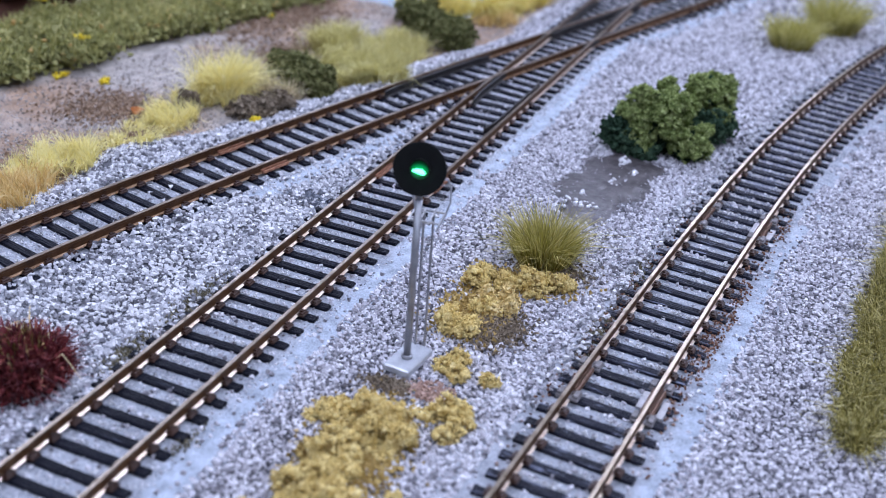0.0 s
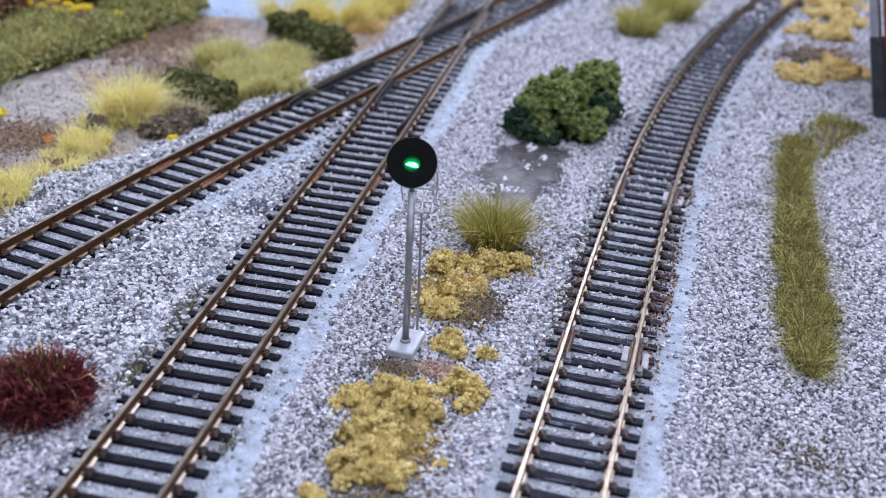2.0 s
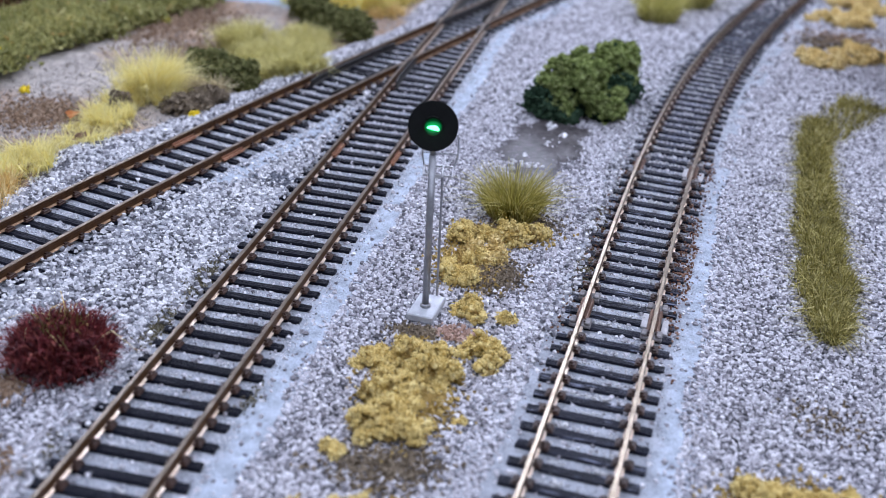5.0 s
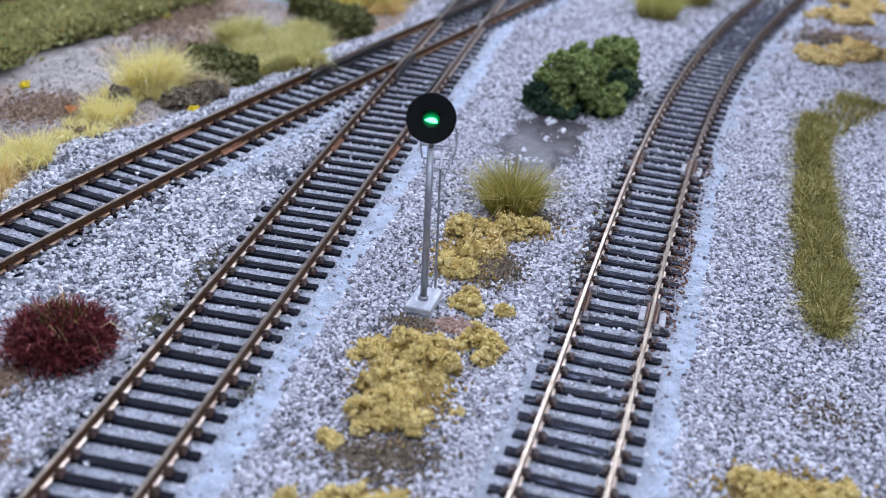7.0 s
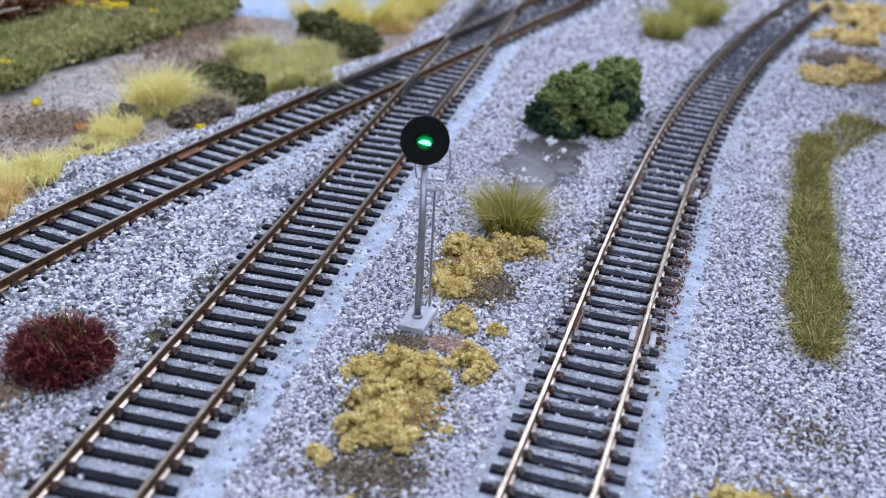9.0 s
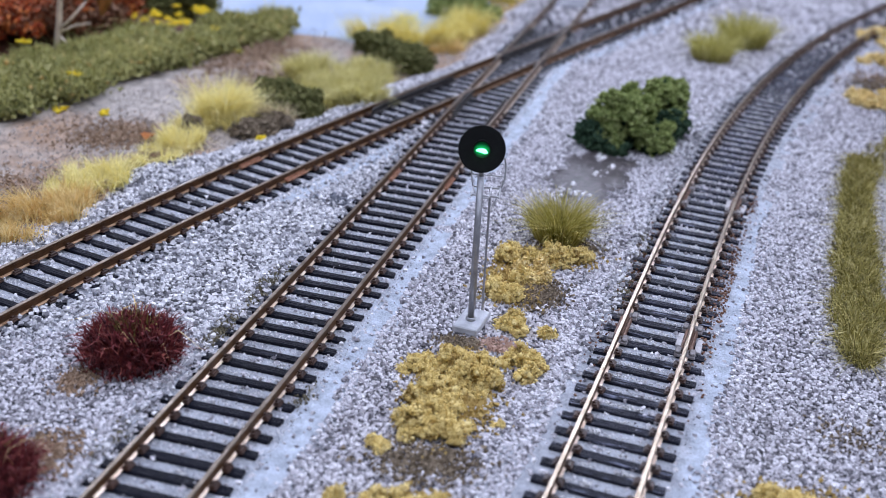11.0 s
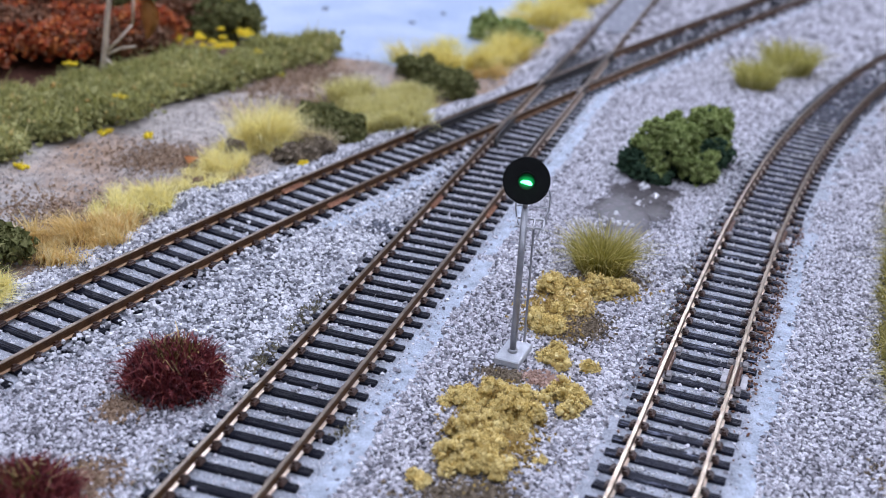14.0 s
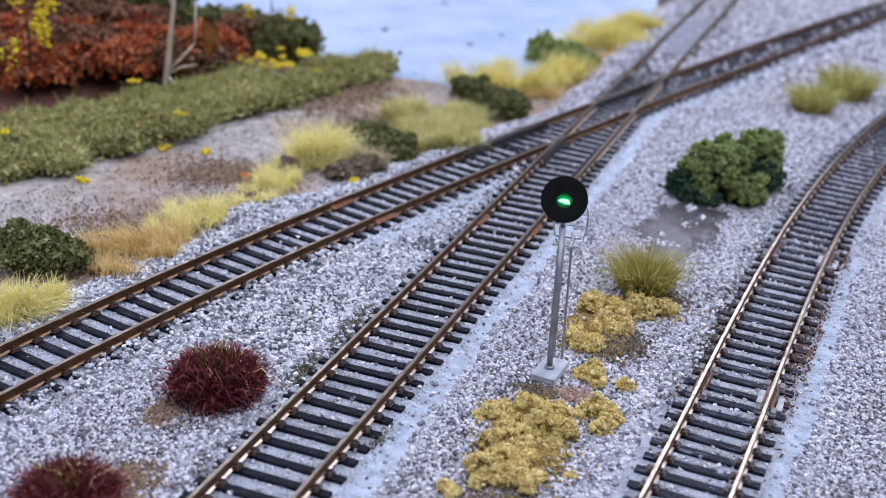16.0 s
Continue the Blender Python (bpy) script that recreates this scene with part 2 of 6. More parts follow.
def mesh_np(name, verts, faces, mats, smooth=False, index=None):
    verts = np.asarray(verts, np.float32).reshape(-1, 3) * CM
    faces = np.asarray(faces, np.int32)
    me = bpy.data.meshes.new(name)
    k = faces.shape[1]
    me.vertices.add(len(verts))
    me.vertices.foreach_set("co", verts.ravel())
    me.loops.add(faces.size)
    me.loops.foreach_set("vertex_index", faces.ravel())
    me.polygons.add(len(faces))
    me.polygons.foreach_set("loop_start", np.arange(0, faces.size, k, dtype=np.int32))
    me.polygons.foreach_set("use_smooth", np.full(len(faces), smooth) if isinstance(smooth, bool) else smooth)
    for m in mats if isinstance(mats, (list, tuple)) else [mats]:
        me.materials.append(m)
    if index is not None:
        me.polygons.foreach_set("material_index", np.asarray(index, np.int32))
    me.update(calc_edges=True)
    me.validate()
    return me


def mesh_bm(name, bm, mats, smooth=False):
    bmesh.ops.scale(bm, vec=(CM, CM, CM), verts=bm.verts)
    bmesh.ops.recalc_face_normals(bm, faces=bm.faces)
    me = bpy.data.meshes.new(name)
    bm.to_mesh(me)
    bm.free()
    for m in mats if isinstance(mats, (list, tuple)) else [mats]:
        me.materials.append(m)
    if smooth:
        me.polygons.foreach_set("use_smooth", np.full(len(me.polygons), True))
    return me


def part(name, me, parent=None, label="", at=None):
    ob = new(name, me)
    if parent is not None:
        ob.parent = parent
    if at is not None:
        ob.matrix_basis = at
    if label:
        ob["label"] = label
    return ob


def thing(name, label, category, x=0.0, y=0.0, z=0.0, group="", kind="", me=None):
    ob = new(name, me)
    ob.location = (x * CM, y * CM, z * CM)
    if me is None:
        ob.empty_display_size = 0.01
    return tagged(ob, label, category, group, kind)


def box(bm, x0, y0, z0, x1, y1, z1, bevel=0.0):
    r = bmesh.ops.create_cube(bm, size=1.0)
    bmesh.ops.scale(bm, vec=(x1 - x0, y1 - y0, z1 - z0), verts=r["verts"])
    bmesh.ops.translate(bm, vec=((x0 + x1) / 2, (y0 + y1) / 2, (z0 + z1) / 2), verts=r["verts"])
    if bevel:
        es = {e for v in r["verts"] for e in v.link_edges}
        bmesh.ops.bevel(bm, geom=list(es), offset=bevel, segments=1, affect="EDGES")


def tube(bm, pts, rads, seg=10):
    """A round bar through points, closed at both ends."""
    pts = [Vector(p) for p in pts]
    if not isinstance(rads, (list, tuple)):
        rads = [rads] * len(pts)
    rings = []
    for k, p in enumerate(pts):
        d = (pts[min(k + 1, len(pts) - 1)] - pts[max(k - 1, 0)]).normalized()
        u = d.cross(Vector((0.3, 0.9, 0.2)) if abs(d.z) > 0.5 else Vector((0, 0, 1))).normalized()
        v = d.cross(u)
        rings.append([bm.verts.new(p + rads[k] * (math.cos(a) * u + math.sin(a) * v)) for a in [2 * math.pi * s / seg for s in range(seg)]])
    for a, b in zip(rings, rings[1:]):
        for s in range(seg):
            bm.faces.new((a[s], a[(s + 1) % seg], b[(s + 1) % seg], b[s]))
    bm.faces.new(rings[0][::-1])
    bm.faces.new(rings[-1])


def rotations(rng, n):
    q = rng.normal(size=(n, 4))
    q /= np.linalg.norm(q, axis=1)[:, None]
    w, x, y, z = q.T
    return np.stack([np.stack([1 - 2 * (y * y + z * z), 2 * (x * y - z * w), 2 * (x * z + y * w)], 1),
                     np.stack([2 * (x * y + z * w), 1 - 2 * (x * x + z * z), 2 * (y * z - x * w)], 1),
                     np.stack([2 * (x * z - y * w), 2 * (y * z + x * w), 1 - 2 * (x * x + y * y)], 1)], 1)


OCTA = np.array([(1, 0, 0), (-1, 0, 0), (0, 1, 0), (0, -1, 0), (0, 0, 1), (0, 0, -1)], float)
OCTA_F = np.array([(0, 2, 4), (2, 1, 4), (1, 3, 4), (3, 0, 4), (2, 0, 5), (1, 2, 5), (3, 1, 5), (0, 3, 5)])
CUBE = np.array([(x, y, z) for x in (-1, 1) for y in (-1, 1) for z in (-1, 1)], float) * 0.72
CUBE_F = np.array([(0, 1, 3), (0, 3, 2), (4, 6, 7), (4, 7, 5), (0, 4, 5), (0, 5, 1), (2, 3, 7), (2, 7, 6), (0, 2, 6), (0, 6, 4), (1, 5, 7), (1, 7, 3)])


ICO = np.array([(0, a, b * 1.618) for a in (-1, 1) for b in (-1, 1)] + [(a, b * 1.618, 0) for a in (-1, 1) for b in (-1, 1)] + [(b * 1.618, 0, a) for a in (-1, 1) for b in (-1, 1)], float) / 1.9
ICO_F = np.array([(i, j, k) for i in range(12) for j in range(i + 1, 12) for k in range(j + 1, 12) if max(np.linalg.norm(ICO[i] - ICO[j]), np.linalg.norm(ICO[i] - ICO[k]), np.linalg.norm(ICO[j] - ICO[k])) < 1.2])
ICO_F = np.array([t if np.dot(np.cross(ICO[t[1]] - ICO[t[0]], ICO[t[2]] - ICO[t[0]]), ICO[t[0]]) > 0 else t[::-1] for t in ICO_F])


TETRA = np.array([(1, 1, 1), (1, -1, -1), (-1, 1, -1), (-1, -1, 1)], float) * 0.78
TETRA_F = np.array([(0, 1, 2), (0, 3, 1), (0, 2, 3), (1, 3, 2)])


def chips(pts, sizes, rng, flat=1.0, solid=False, rough=0.3, round_=False, shard=False):
    """Irregular little stones or crumbs at points: vertices and triangles."""
    base, bf = (TETRA, TETRA_F) if shard else (ICO, ICO_F) if round_ else (CUBE, CUBE_F) if solid else (OCTA, OCTA_F)
    n, k = len(pts), len(base)
    v = base[None] * (1 + rng.uniform(-rough, rough, (n, k, 3))) * rng.uniform(0.7, 1.3, (n, 1, 3))
    v = np.einsum("nij,nkj->nki", rotations(rng, n), v) * np.asarray(sizes)[:, None, None]
    v[:, :, 2] *= flat
    v += np.asarray(pts)[:, None, :]
    f = bf[None] + (np.arange(n) * k)[:, None, None]
    return v.reshape(-1, 3), f.reshape(-1, 3)


def vnoise(x, y, scale, seed=0.0):
    """Smooth value noise for arrays, about -1 to 1."""
    x, y = np.asarray(x, float) / scale + 37.1 * seed, np.asarray(y, float) / scale + 11.7 * seed
    xi, yi = np.floor(x), np.floor(y)
    fx, fy = x - xi, y - yi
    fx, fy = fx * fx * (3 - 2 * fx), fy * fy * (3 - 2 * fy)

    def h(a, b):
        s = np.sin(a * 127.1 + b * 311.7) * 43758.5453
        return 2 * (s - np.floor(s)) - 1

    return (h(xi, yi) * (1 - fx) + h(xi + 1, yi) * fx) * (1 - fy) + (h(xi, yi + 1) * (1 - fx) + h(xi + 1, yi + 1) * fx) * fy


# ---- plan of the three tracks: centre line x as a polynomial of y, running straight on at both ends ----
TRACKS = {
    "right": ((-8.6447e-07, 0.00012856, 0.00026214, 0.2264, 4.3443), -14.0, 40.0),
    "middle": ((2.55e-05, 0.1708, -3.814), -14.0, 62.0),
    "left": ((8.03e-07, -9.487e-05, 0.0047494, 0.38765, -10.348), -12.0, 62.0),
}


def centre_x(which, y):
    c, y0, y1 = TRACKS[which]
    y = np.asarray(y, float)
    yc = np.clip(y, y0, y1)
    return np.polyval(c, yc) + np.polyval(np.polyder(c), yc) * (y - yc)


def slope(which, y):
    c, y0, y1 = TRACKS[which]
    return np.polyval(np.polyder(c), np.clip(y, y0, y1))


def beside(which, x, y):
    """How far a place lies to the right of a track's centre line."""
    s = slope(which, y)
    return (np.asarray(x) - centre_x(which, y)) / np.sqrt(1 + s * s)


def smooth_step(a, b, v):
    t = np.clip((v - a) / (b - a), 0, 1)
    return t * t * (3 - 2 * t)


def bank(x, y):
    """0 on the ballasted board, 1 on the scenery beyond the left-hand tracks."""
    d = -np.maximum(beside("left", x, y), np.where(np.asarray(y) > 20, beside("middle", x, y), -1e3))
    wide = 0.8 * np.exp(-(((np.asarray(y) - 7.4) / 2.0) ** 2))
    return smooth_step(2.0, 3.0, d - wide + 0.35 * vnoise(x, y, 1.3, 3))


def ground_z(x, y):
    x, y = np.asarray(x, float), np.asarray(y, float)
    near = np.minimum(np.minimum(np.abs(beside("left", x, y)), np.abs(beside("middle", x, y))), np.abs(beside("right", x, y)))
    z = 0.06 * (1 - smooth_step(1.5, 2.6, near)) + 0.025 * vnoise(x, y, 1.1) * smooth_step(1.6, 2.4, near)
    z = z + 0.22 * np.exp(-(((y - 7.2) / 2.0) ** 2) - ((beside("left", x, y) + 2.6) / 0.7) ** 2)
    b = bank(x, y)
    d = -beside("left", x, y)
    z += b * (-0.22 + 0.10 * vnoise(x, y, 2.5, 5) + 0.05 * vnoise(x, y, 0.7, 6))
    z += 2.2 * smooth_step(12, 26, d) * smooth_step(-5, 8, 30 - y - 0.2 * d)
    lake = smooth_step(24, 30, y + 0.25 * x + 2.0) * smooth_step(3.6, 6.0, d) * smooth_step(0.6, 4.5, -beside("middle", x, y) - 1.5)
    z -= 0.9 * lake
    return z

# ---- the layout's ground, one sheet ----


SOIL_SPOTS = ((-13.0, 6.3, 1.3, 1.4), (-12.0, 11.2, 1.7, 1.3), (-11.0, 21.8, 1.8, 2.8), (-9.4, 17.6, 0.9, 2.2), (-10.2, 9.2, 0.9, 1.5), (-9.4, 24.6, 1.6, 1.4))


def build_ground():
    xs = np.concatenate([np.linspace(-200, -32, 16), np.arange(-30, 26.01, 0.28), np.linspace(28, 240, 16)])
    ys = np.concatenate([np.linspace(-180, -16, 12), np.arange(-14, 62.01, 0.3), np.linspace(64, 400, 18)])
    gx, gy = np.meshgrid(xs, ys)
    z = ground_z(gx, gy)
    nx, ny = len(xs), len(ys)
    v = np.stack([gx, gy, z], -1).reshape(-1, 3)
    i = (np.arange(ny - 1)[:, None] * nx + np.arange(nx - 1)[None]).ravel()
    f = np.stack([i, i + 1, i + nx + 1, i + nx], 1)
    me = mesh_np("ground", v, f, M_GROUND, smooth=True)
    x, y = v[:, 0], v[:, 1]
    b = bank(x, y)[:, None]
    d = -beside("left", x, y)
    stone = np.array([0.39, 0.41, 0.45])
    # near-black tone paints the shade in the gaps between ballast stones
    gap_shade = np.array([0.06, 0.06, 0.068])
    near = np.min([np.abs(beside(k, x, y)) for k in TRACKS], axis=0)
    board = stone + (gap_shade - stone) * smooth_step(2.0, 2.5, near)[:, None]
    # distant ground painted pale to brighten the far ballast like haze
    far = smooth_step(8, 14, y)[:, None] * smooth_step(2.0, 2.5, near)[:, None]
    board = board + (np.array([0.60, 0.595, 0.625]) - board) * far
    r = beside("right", x, y)
    for k2, on in (("middle", y < 25.0), ("right", y < 60), ("left", (y > 6) & (y < 13.5) | (y > 24.0))):
        d2 = np.where(on, beside(k2, x, y), 0.0)
        w2 = (smooth_step(1.32, 1.5, d2) * (1 - smooth_step(1.95, 2.25, d2)) * np.where(k2 == "right", 1 - 0.7 * smooth_step(6, 12, y), 1.0))[:, None]
        board = board + (np.array([0.46, 0.515, 0.59]) - board) * w2
    slate = ((1 - smooth_step(0.75, 1.0, np.abs(r))) * smooth_step(8.3, 10.2, y + 0.6 * vnoise(x, y, 1.0, 21)))[:, None]
    # slate bed, its far end lifted by the same painted brightening
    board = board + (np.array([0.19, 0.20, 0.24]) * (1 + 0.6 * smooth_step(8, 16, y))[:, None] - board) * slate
    sand, dirt, moss = np.array([0.48, 0.43, 0.385]), np.array([0.40, 0.27, 0.18]), np.array([0.07, 0.05, 0.028])
    k = smooth_step(-0.3, 0.5, vnoise(x, y, 3.2, 8) + 0.25 * vnoise(x, y, 0.8, 9) + 0.35 * (d - 4.6) / 2.6)[:, None]
    bare_soil = sum(np.exp(-(((x - u) / p) ** 2) - ((y - w) / q) ** 2) for u, w, p, q in SOIL_SPOTS)[:, None]
    k = k * (1 - np.clip(1.3 * bare_soil * (1 + 0.5 * vnoise(x, y, 0.6, 10))[:, None], 0, 1))
    wild = dirt + (sand - dirt) * k
    k = smooth_step(10.0, 12.0, d + vnoise(x, y, 1.5, 2))[:, None]
    litter = np.array([0.13, 0.05, 0.03])
    wild = wild + (moss - wild) * k
    k = smooth_step(13.0, 15.0, d + vnoise(x, y, 1.5, 2))[:, None]
    wild = wild + (litter - wild) * k
    away = np.max([-30 - x, x - 25.5, -13.5 - y, y - 61.5], axis=0)
    bare = np.array([0.34, 0.33, 0.32])
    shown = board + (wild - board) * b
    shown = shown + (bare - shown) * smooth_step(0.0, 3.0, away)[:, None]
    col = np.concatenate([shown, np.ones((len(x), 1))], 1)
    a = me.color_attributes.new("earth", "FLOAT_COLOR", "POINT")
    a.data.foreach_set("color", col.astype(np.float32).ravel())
    return tagged(new("ground", me), "pale grey and brown earth base of a model railway layout", "ground", kind="structure")


build_ground()


def grains(name, label, box_, pitch, size, m, keep, seed, round_=False, low=-0.35, high=0.68, solid=True):
    """Loose stones strewn over a rectangle, thinned out by keep(x, y)."""
    rng = np.random.default_rng(seed)
    x0, x1, y0, y1 = box_
    gx, gy = np.meshgrid(np.arange(x0, x1, pitch), np.arange(y0, y1, pitch))
    p = np.stack([gx.ravel(), gy.ravel()], 1)
    p = p + rng.uniform(-0.6, 0.6, p.shape) * pitch
    p = p[rng.random(len(p)) < keep(p[:, 0], p[:, 1])]
    s = size * rng.uniform(0.6, 1.3, len(p))
    z = ground_z(p[:, 0], p[:, 1]) + s * rng.uniform(low, high, len(p)) + 0.06 * smooth_step(27, 34, p[:, 1])
    v, f = chips(np.column_stack([p, z]), s, rng, flat=0.85, solid=solid, rough=0.46 if round_ else 0.46, round_=round_)
    return tagged(new(name, mesh_np(name, v, f, m)), label, "ballast", kind="stuff")


def ballast_share(x, y):
    """Share of stones kept: none under rails, few between ties, thin along the bare strips, none on the scenery."""
    l, m, r = beside("left", x, y), beside("middle", x, y), beside("right", x, y)
    k = np.ones(len(x))
    for d, cover in ((l, 0.0), (r, 0.25), (m, 0.75)):
        k = np.where(np.abs(d) < 1.46, 0.10 + cover * smooth_step(26, 33, y), k)
        k = np.where(np.abs(np.abs(d) - 0.87) < 0.14, 0.0, k)
    wob = 0.13 * vnoise(x, y, 1.2, 4) + 0.05 * vnoise(x, y, 0.35, 14)
    for d, w, on in ((m, 0.42, (y < 25.0) & (vnoise(x * 0, y, 2.3, 41) > -0.75)), (r, 0.30, (y < 9) | (vnoise(x, y, 0.5, 71) > 0.1)), (l, 0.5, (y > 6) & (y < 13.5) | (y > 24.0))):
        k = np.where((d >= 1.3) & (d < 1.5 + w + wob) & on, np.where(d is l, 0.3, 0.06), k)
    k = np.where((r < -1.2) & (r > -1.6) & (vnoise(x, y, 0.9, 31) + 0.12 * y > 0.1), 0.6, k)
    k = np.where((m < -1.25) & (m > -1.6) & (vnoise(x, y, 1.1, 32) > -0.1), 0.5, k)
    wet = ((x - 3.1 - 0.25 * (y - 10.4)) / 1.05) ** 2 + ((y - 10.4) / 2.5) ** 2
    k = np.where(wet < 1 + 0.3 * vnoise(x, y, 0.4, 33), 0.2 * k, k)
    b = bank(x, y)
    k *= 1 - smooth_step(0.25, 0.75, b)
    return k


def pale_zone(x, y):
    return (beside("left", x, y) > -3) & (beside("middle", x, y) < -1.4) & (y < 18) & (y + 1.2 * vnoise(x, y, 0.8, 91) > -3.2 - 0.35 * (x + 7))


def between_ties(x, y):
    d = np.min([np.abs(beside(k, x, y)) for k in TRACKS], axis=0)
    side = np.abs(d - 0.87) < 0.13
    thin = np.where(np.abs(beside("right", x, y)) < 1.6, 0.14, 0.6)
    return np.where((d < 1.55) & ~side & (bank(x, y) < 0.3), thin, 0.0)


NEAR = (-15, 18, -10, 13)
grains("ballast_stones", "crushed grey granite ballast with dark specks", NEAR, 0.069, 0.0435, M_BALLAST, lambda x, y: ballast_share(x, y) * ~pale_zone(x, y), 11)
grains("pale_ballast_stones", "coarser whitish granite ballast between two tracks", (-16, 0, -10, 18), 0.082, 0.051, M_BALLAST_PALE, lambda x, y: ballast_share(x, y) * pale_zone(x, y), 12)
grains("farther_ballast_stones", "crushed grey granite ballast with dark specks", (-6, 24, 13, 30), 0.088, 0.066, M_BALLAST, lambda x, y: ballast_share(x, y) * ~pale_zone(x, y), 14, solid=False)
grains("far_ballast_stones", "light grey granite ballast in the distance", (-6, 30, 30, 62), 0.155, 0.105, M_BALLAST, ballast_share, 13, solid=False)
grains("fine_ballast", "fine pale grit between the ties", (-15, 16, -10, 24), 0.065, 0.020, M_BALLAST_PALE, between_ties, 15, low=0.0, high=0.5, solid=False)


def rusty(x, y):
    """Rust-brown dust beside the curving rails, thinning out with distance from the joints."""
    r = np.abs(np.abs(beside("right", x, y) - 0.02) - 1.16)
    run = np.clip(np.exp(-(((y - 3.5) / 3.4) ** 2)) + 0.7 * np.exp(-(((y - 9.4) / 0.9) ** 2)), 0, 1)
    right_side = np.where(beside("right", x, y) > 0, 1.0, 0.5)
    return np.where(r < 0.22 + 0.1 * vnoise(x, y, 0.4, 51), 0.42, 0.0) * run * right_side


grains("rust_dust", "rust-brown dust beside the rails", (2, 10, -4, 13), 0.05, 0.028, M_RUST, rusty, 16, low=0.6, high=2.4)


def shoulder(x, y):
    """Ballast heaped over the tie ends of the left-hand track and part of the others."""
    l, m, r = beside("left", x, y), beside("middle", x, y), beside("right", x, y)
    k = np.where((l > 0.99) & (l < 1.7) & (y < 5.5), 0.75, 0.0)
    k = np.where((l < -1.10) & (l > -1.8) & (y < 22), 0.6, k)
    k = np.where((m < -1.15) & (m > -1.6) & (y < 16), 0.28, k)
    k = np.where((r < -1.12) & (r > -1.6) & (y > -1), 0.5, k)
    return k * (0.55 + 0.45 * vnoise(x, y, 0.5, 61)) * (bank(x, y) < 0.7)


grains("shoulder_stones", "granite ballast heaped over the tie ends", (-16, 10, -10, 22), 0.075, 0.048, M_BALLAST_PALE, shoulder, 17, low=1.2, high=2.6)

# ---- plain unseen room round the layout, walls kept dark to cut side fill ----


def room_wall(name, x0, y0, z0, x1, y1, z1, m):
    bm = bmesh.new()
    box(bm, x0, y0, z0, x1, y1, z1)
    return tagged(new(name, mesh_bm(name, bm, m)), kind="structure")


room_wall("wall_west", -215, -195, -5, -201, 415, 175, M_ROOM)
room_wall("wall_east", 241, -195, -5, 255, 415, 175, M_ROOM)
room_wall("wall_south", -201, -195, -5, 241, -181, 175, M_ROOM)
room_wall("wall_north", -201, 401, -5, 241, 415, 175, M_ROOM)
room_wall("ceiling", -215, -195, 176, 255, 415, 186, M_CEIL)


def build_lake():
    xs, ys = np.arange(-70, 1.1, 1.0), np.arange(24, 100.1, 1.0)
    gx, gy = np.meshgrid(xs, ys)
    z = -0.42 + 0.03 * vnoise(gx, gy, 3.0, 7)
    nx = len(xs)
    v = np.stack([gx, gy, z], -1).reshape(-1, 3)
    i = (np.arange(len(ys) - 1)[:, None] * nx + np.arange(nx - 1)[None]).ravel()
    me = mesh_np("lake", v, np.stack([i, i + 1, i + nx + 1, i + nx], 1), M_LAKE, smooth=True)
    tagged(new("lake", me), "pale blue painted water surface of a model lake", "water", kind="structure")


build_lake()

# ---- tracks ----
TIE_TOP, RAIL_H, GAUGE = 0.14, 0.26, 0.87
PROFILE = [(-0.088, 0.0), (-0.088, 0.018), (-0.03, 0.042), (-0.024, 0.17), (-0.048, 0.19), (-0.048, 0.245), (-0.036, 0.26), (0.036, 0.26), (0.048, 0.245), (0.048, 0.19), (0.024, 0.17), (0.03, 0.042), (0.088, 0.018), (0.088, 0.0)]


def sweep(points, z, profile, head_mat, body_mat, name, foot_mat=None):
    """A rail of I section along plan points."""
    p = np.asarray(points, float)
    d = np.gradient(p, axis=0)
    d /= np.linalg.norm(d, axis=1)[:, None]
    side = np.stack([d[:, 1], -d[:, 0]], 1)
    k = len(profile)
    v = np.array([[(*(q + s * n), z + h) for s, h in profile] for q, n in zip(p, side)]).reshape(-1, 3)
    f, idx = [], []
    top = max(h for _, h in profile)
    for i in range(len(p) - 1):
        for j in range(k):
            a, b = i * k + j, i * k + (j + 1) % k
            f.append((a, a + k, b + k, b))
            lo = max(profile[j][1], profile[(j + 1) % k][1])
            idx.append(1 if min(profile[j][1], profile[(j + 1) % k][1]) > top - 0.02 else 2 if lo < 0.05 else 0)
    me = mesh_np(name, v, f, [body_mat, head_mat, foot_mat or body_mat], index=idx)
    return me


def along(which, offset, y0, y1, step=0.4):
    ys = np.arange(y0, y1 + step / 2, step)
    s = slope(which, ys)
    n = np.stack([1 / np.sqrt(1 + s * s), -s / np.sqrt(1 + s * s)], 1)
    return np.stack([centre_x(which, ys), ys], 1) + offset * n


def tie_mesh(seed, length=2.64, m=None):
    rng = np.random.default_rng(seed)
    bm = bmesh.new()
    box(bm, -length / 2, -0.118, -0.14, length / 2, 0.118, 0.0, 0.018)
    for v in bm.verts:
        v.co.x += rng.uniform(-0.02, 0.02)
        v.co.z += rng.uniform(-0.012, 0.0) if v.co.z > -0.05 else 0
        v.co.y += rng.uniform(-0.01, 0.01)
    return mesh_bm("tie", bm, m or M_TIE)


def chair_mesh():
    bm = bmesh.new()
    box(bm, -0.2, -0.13, 0.0, 0.2, 0.13, 0.04, 0.01)
    for s in (-1, 1):
        box(bm, s * 0.12 - 0.05, -0.11, 0.03, s * 0.12 + 0.05, 0.11, 0.085, 0.014)
        box(bm, s * 0.085 - 0.035, -0.05, 0.08, s * 0.085 + 0.035, 0.05, 0.115, 0.008)
    return mesh_bm("rail_chair", bm, M_CHAIR)


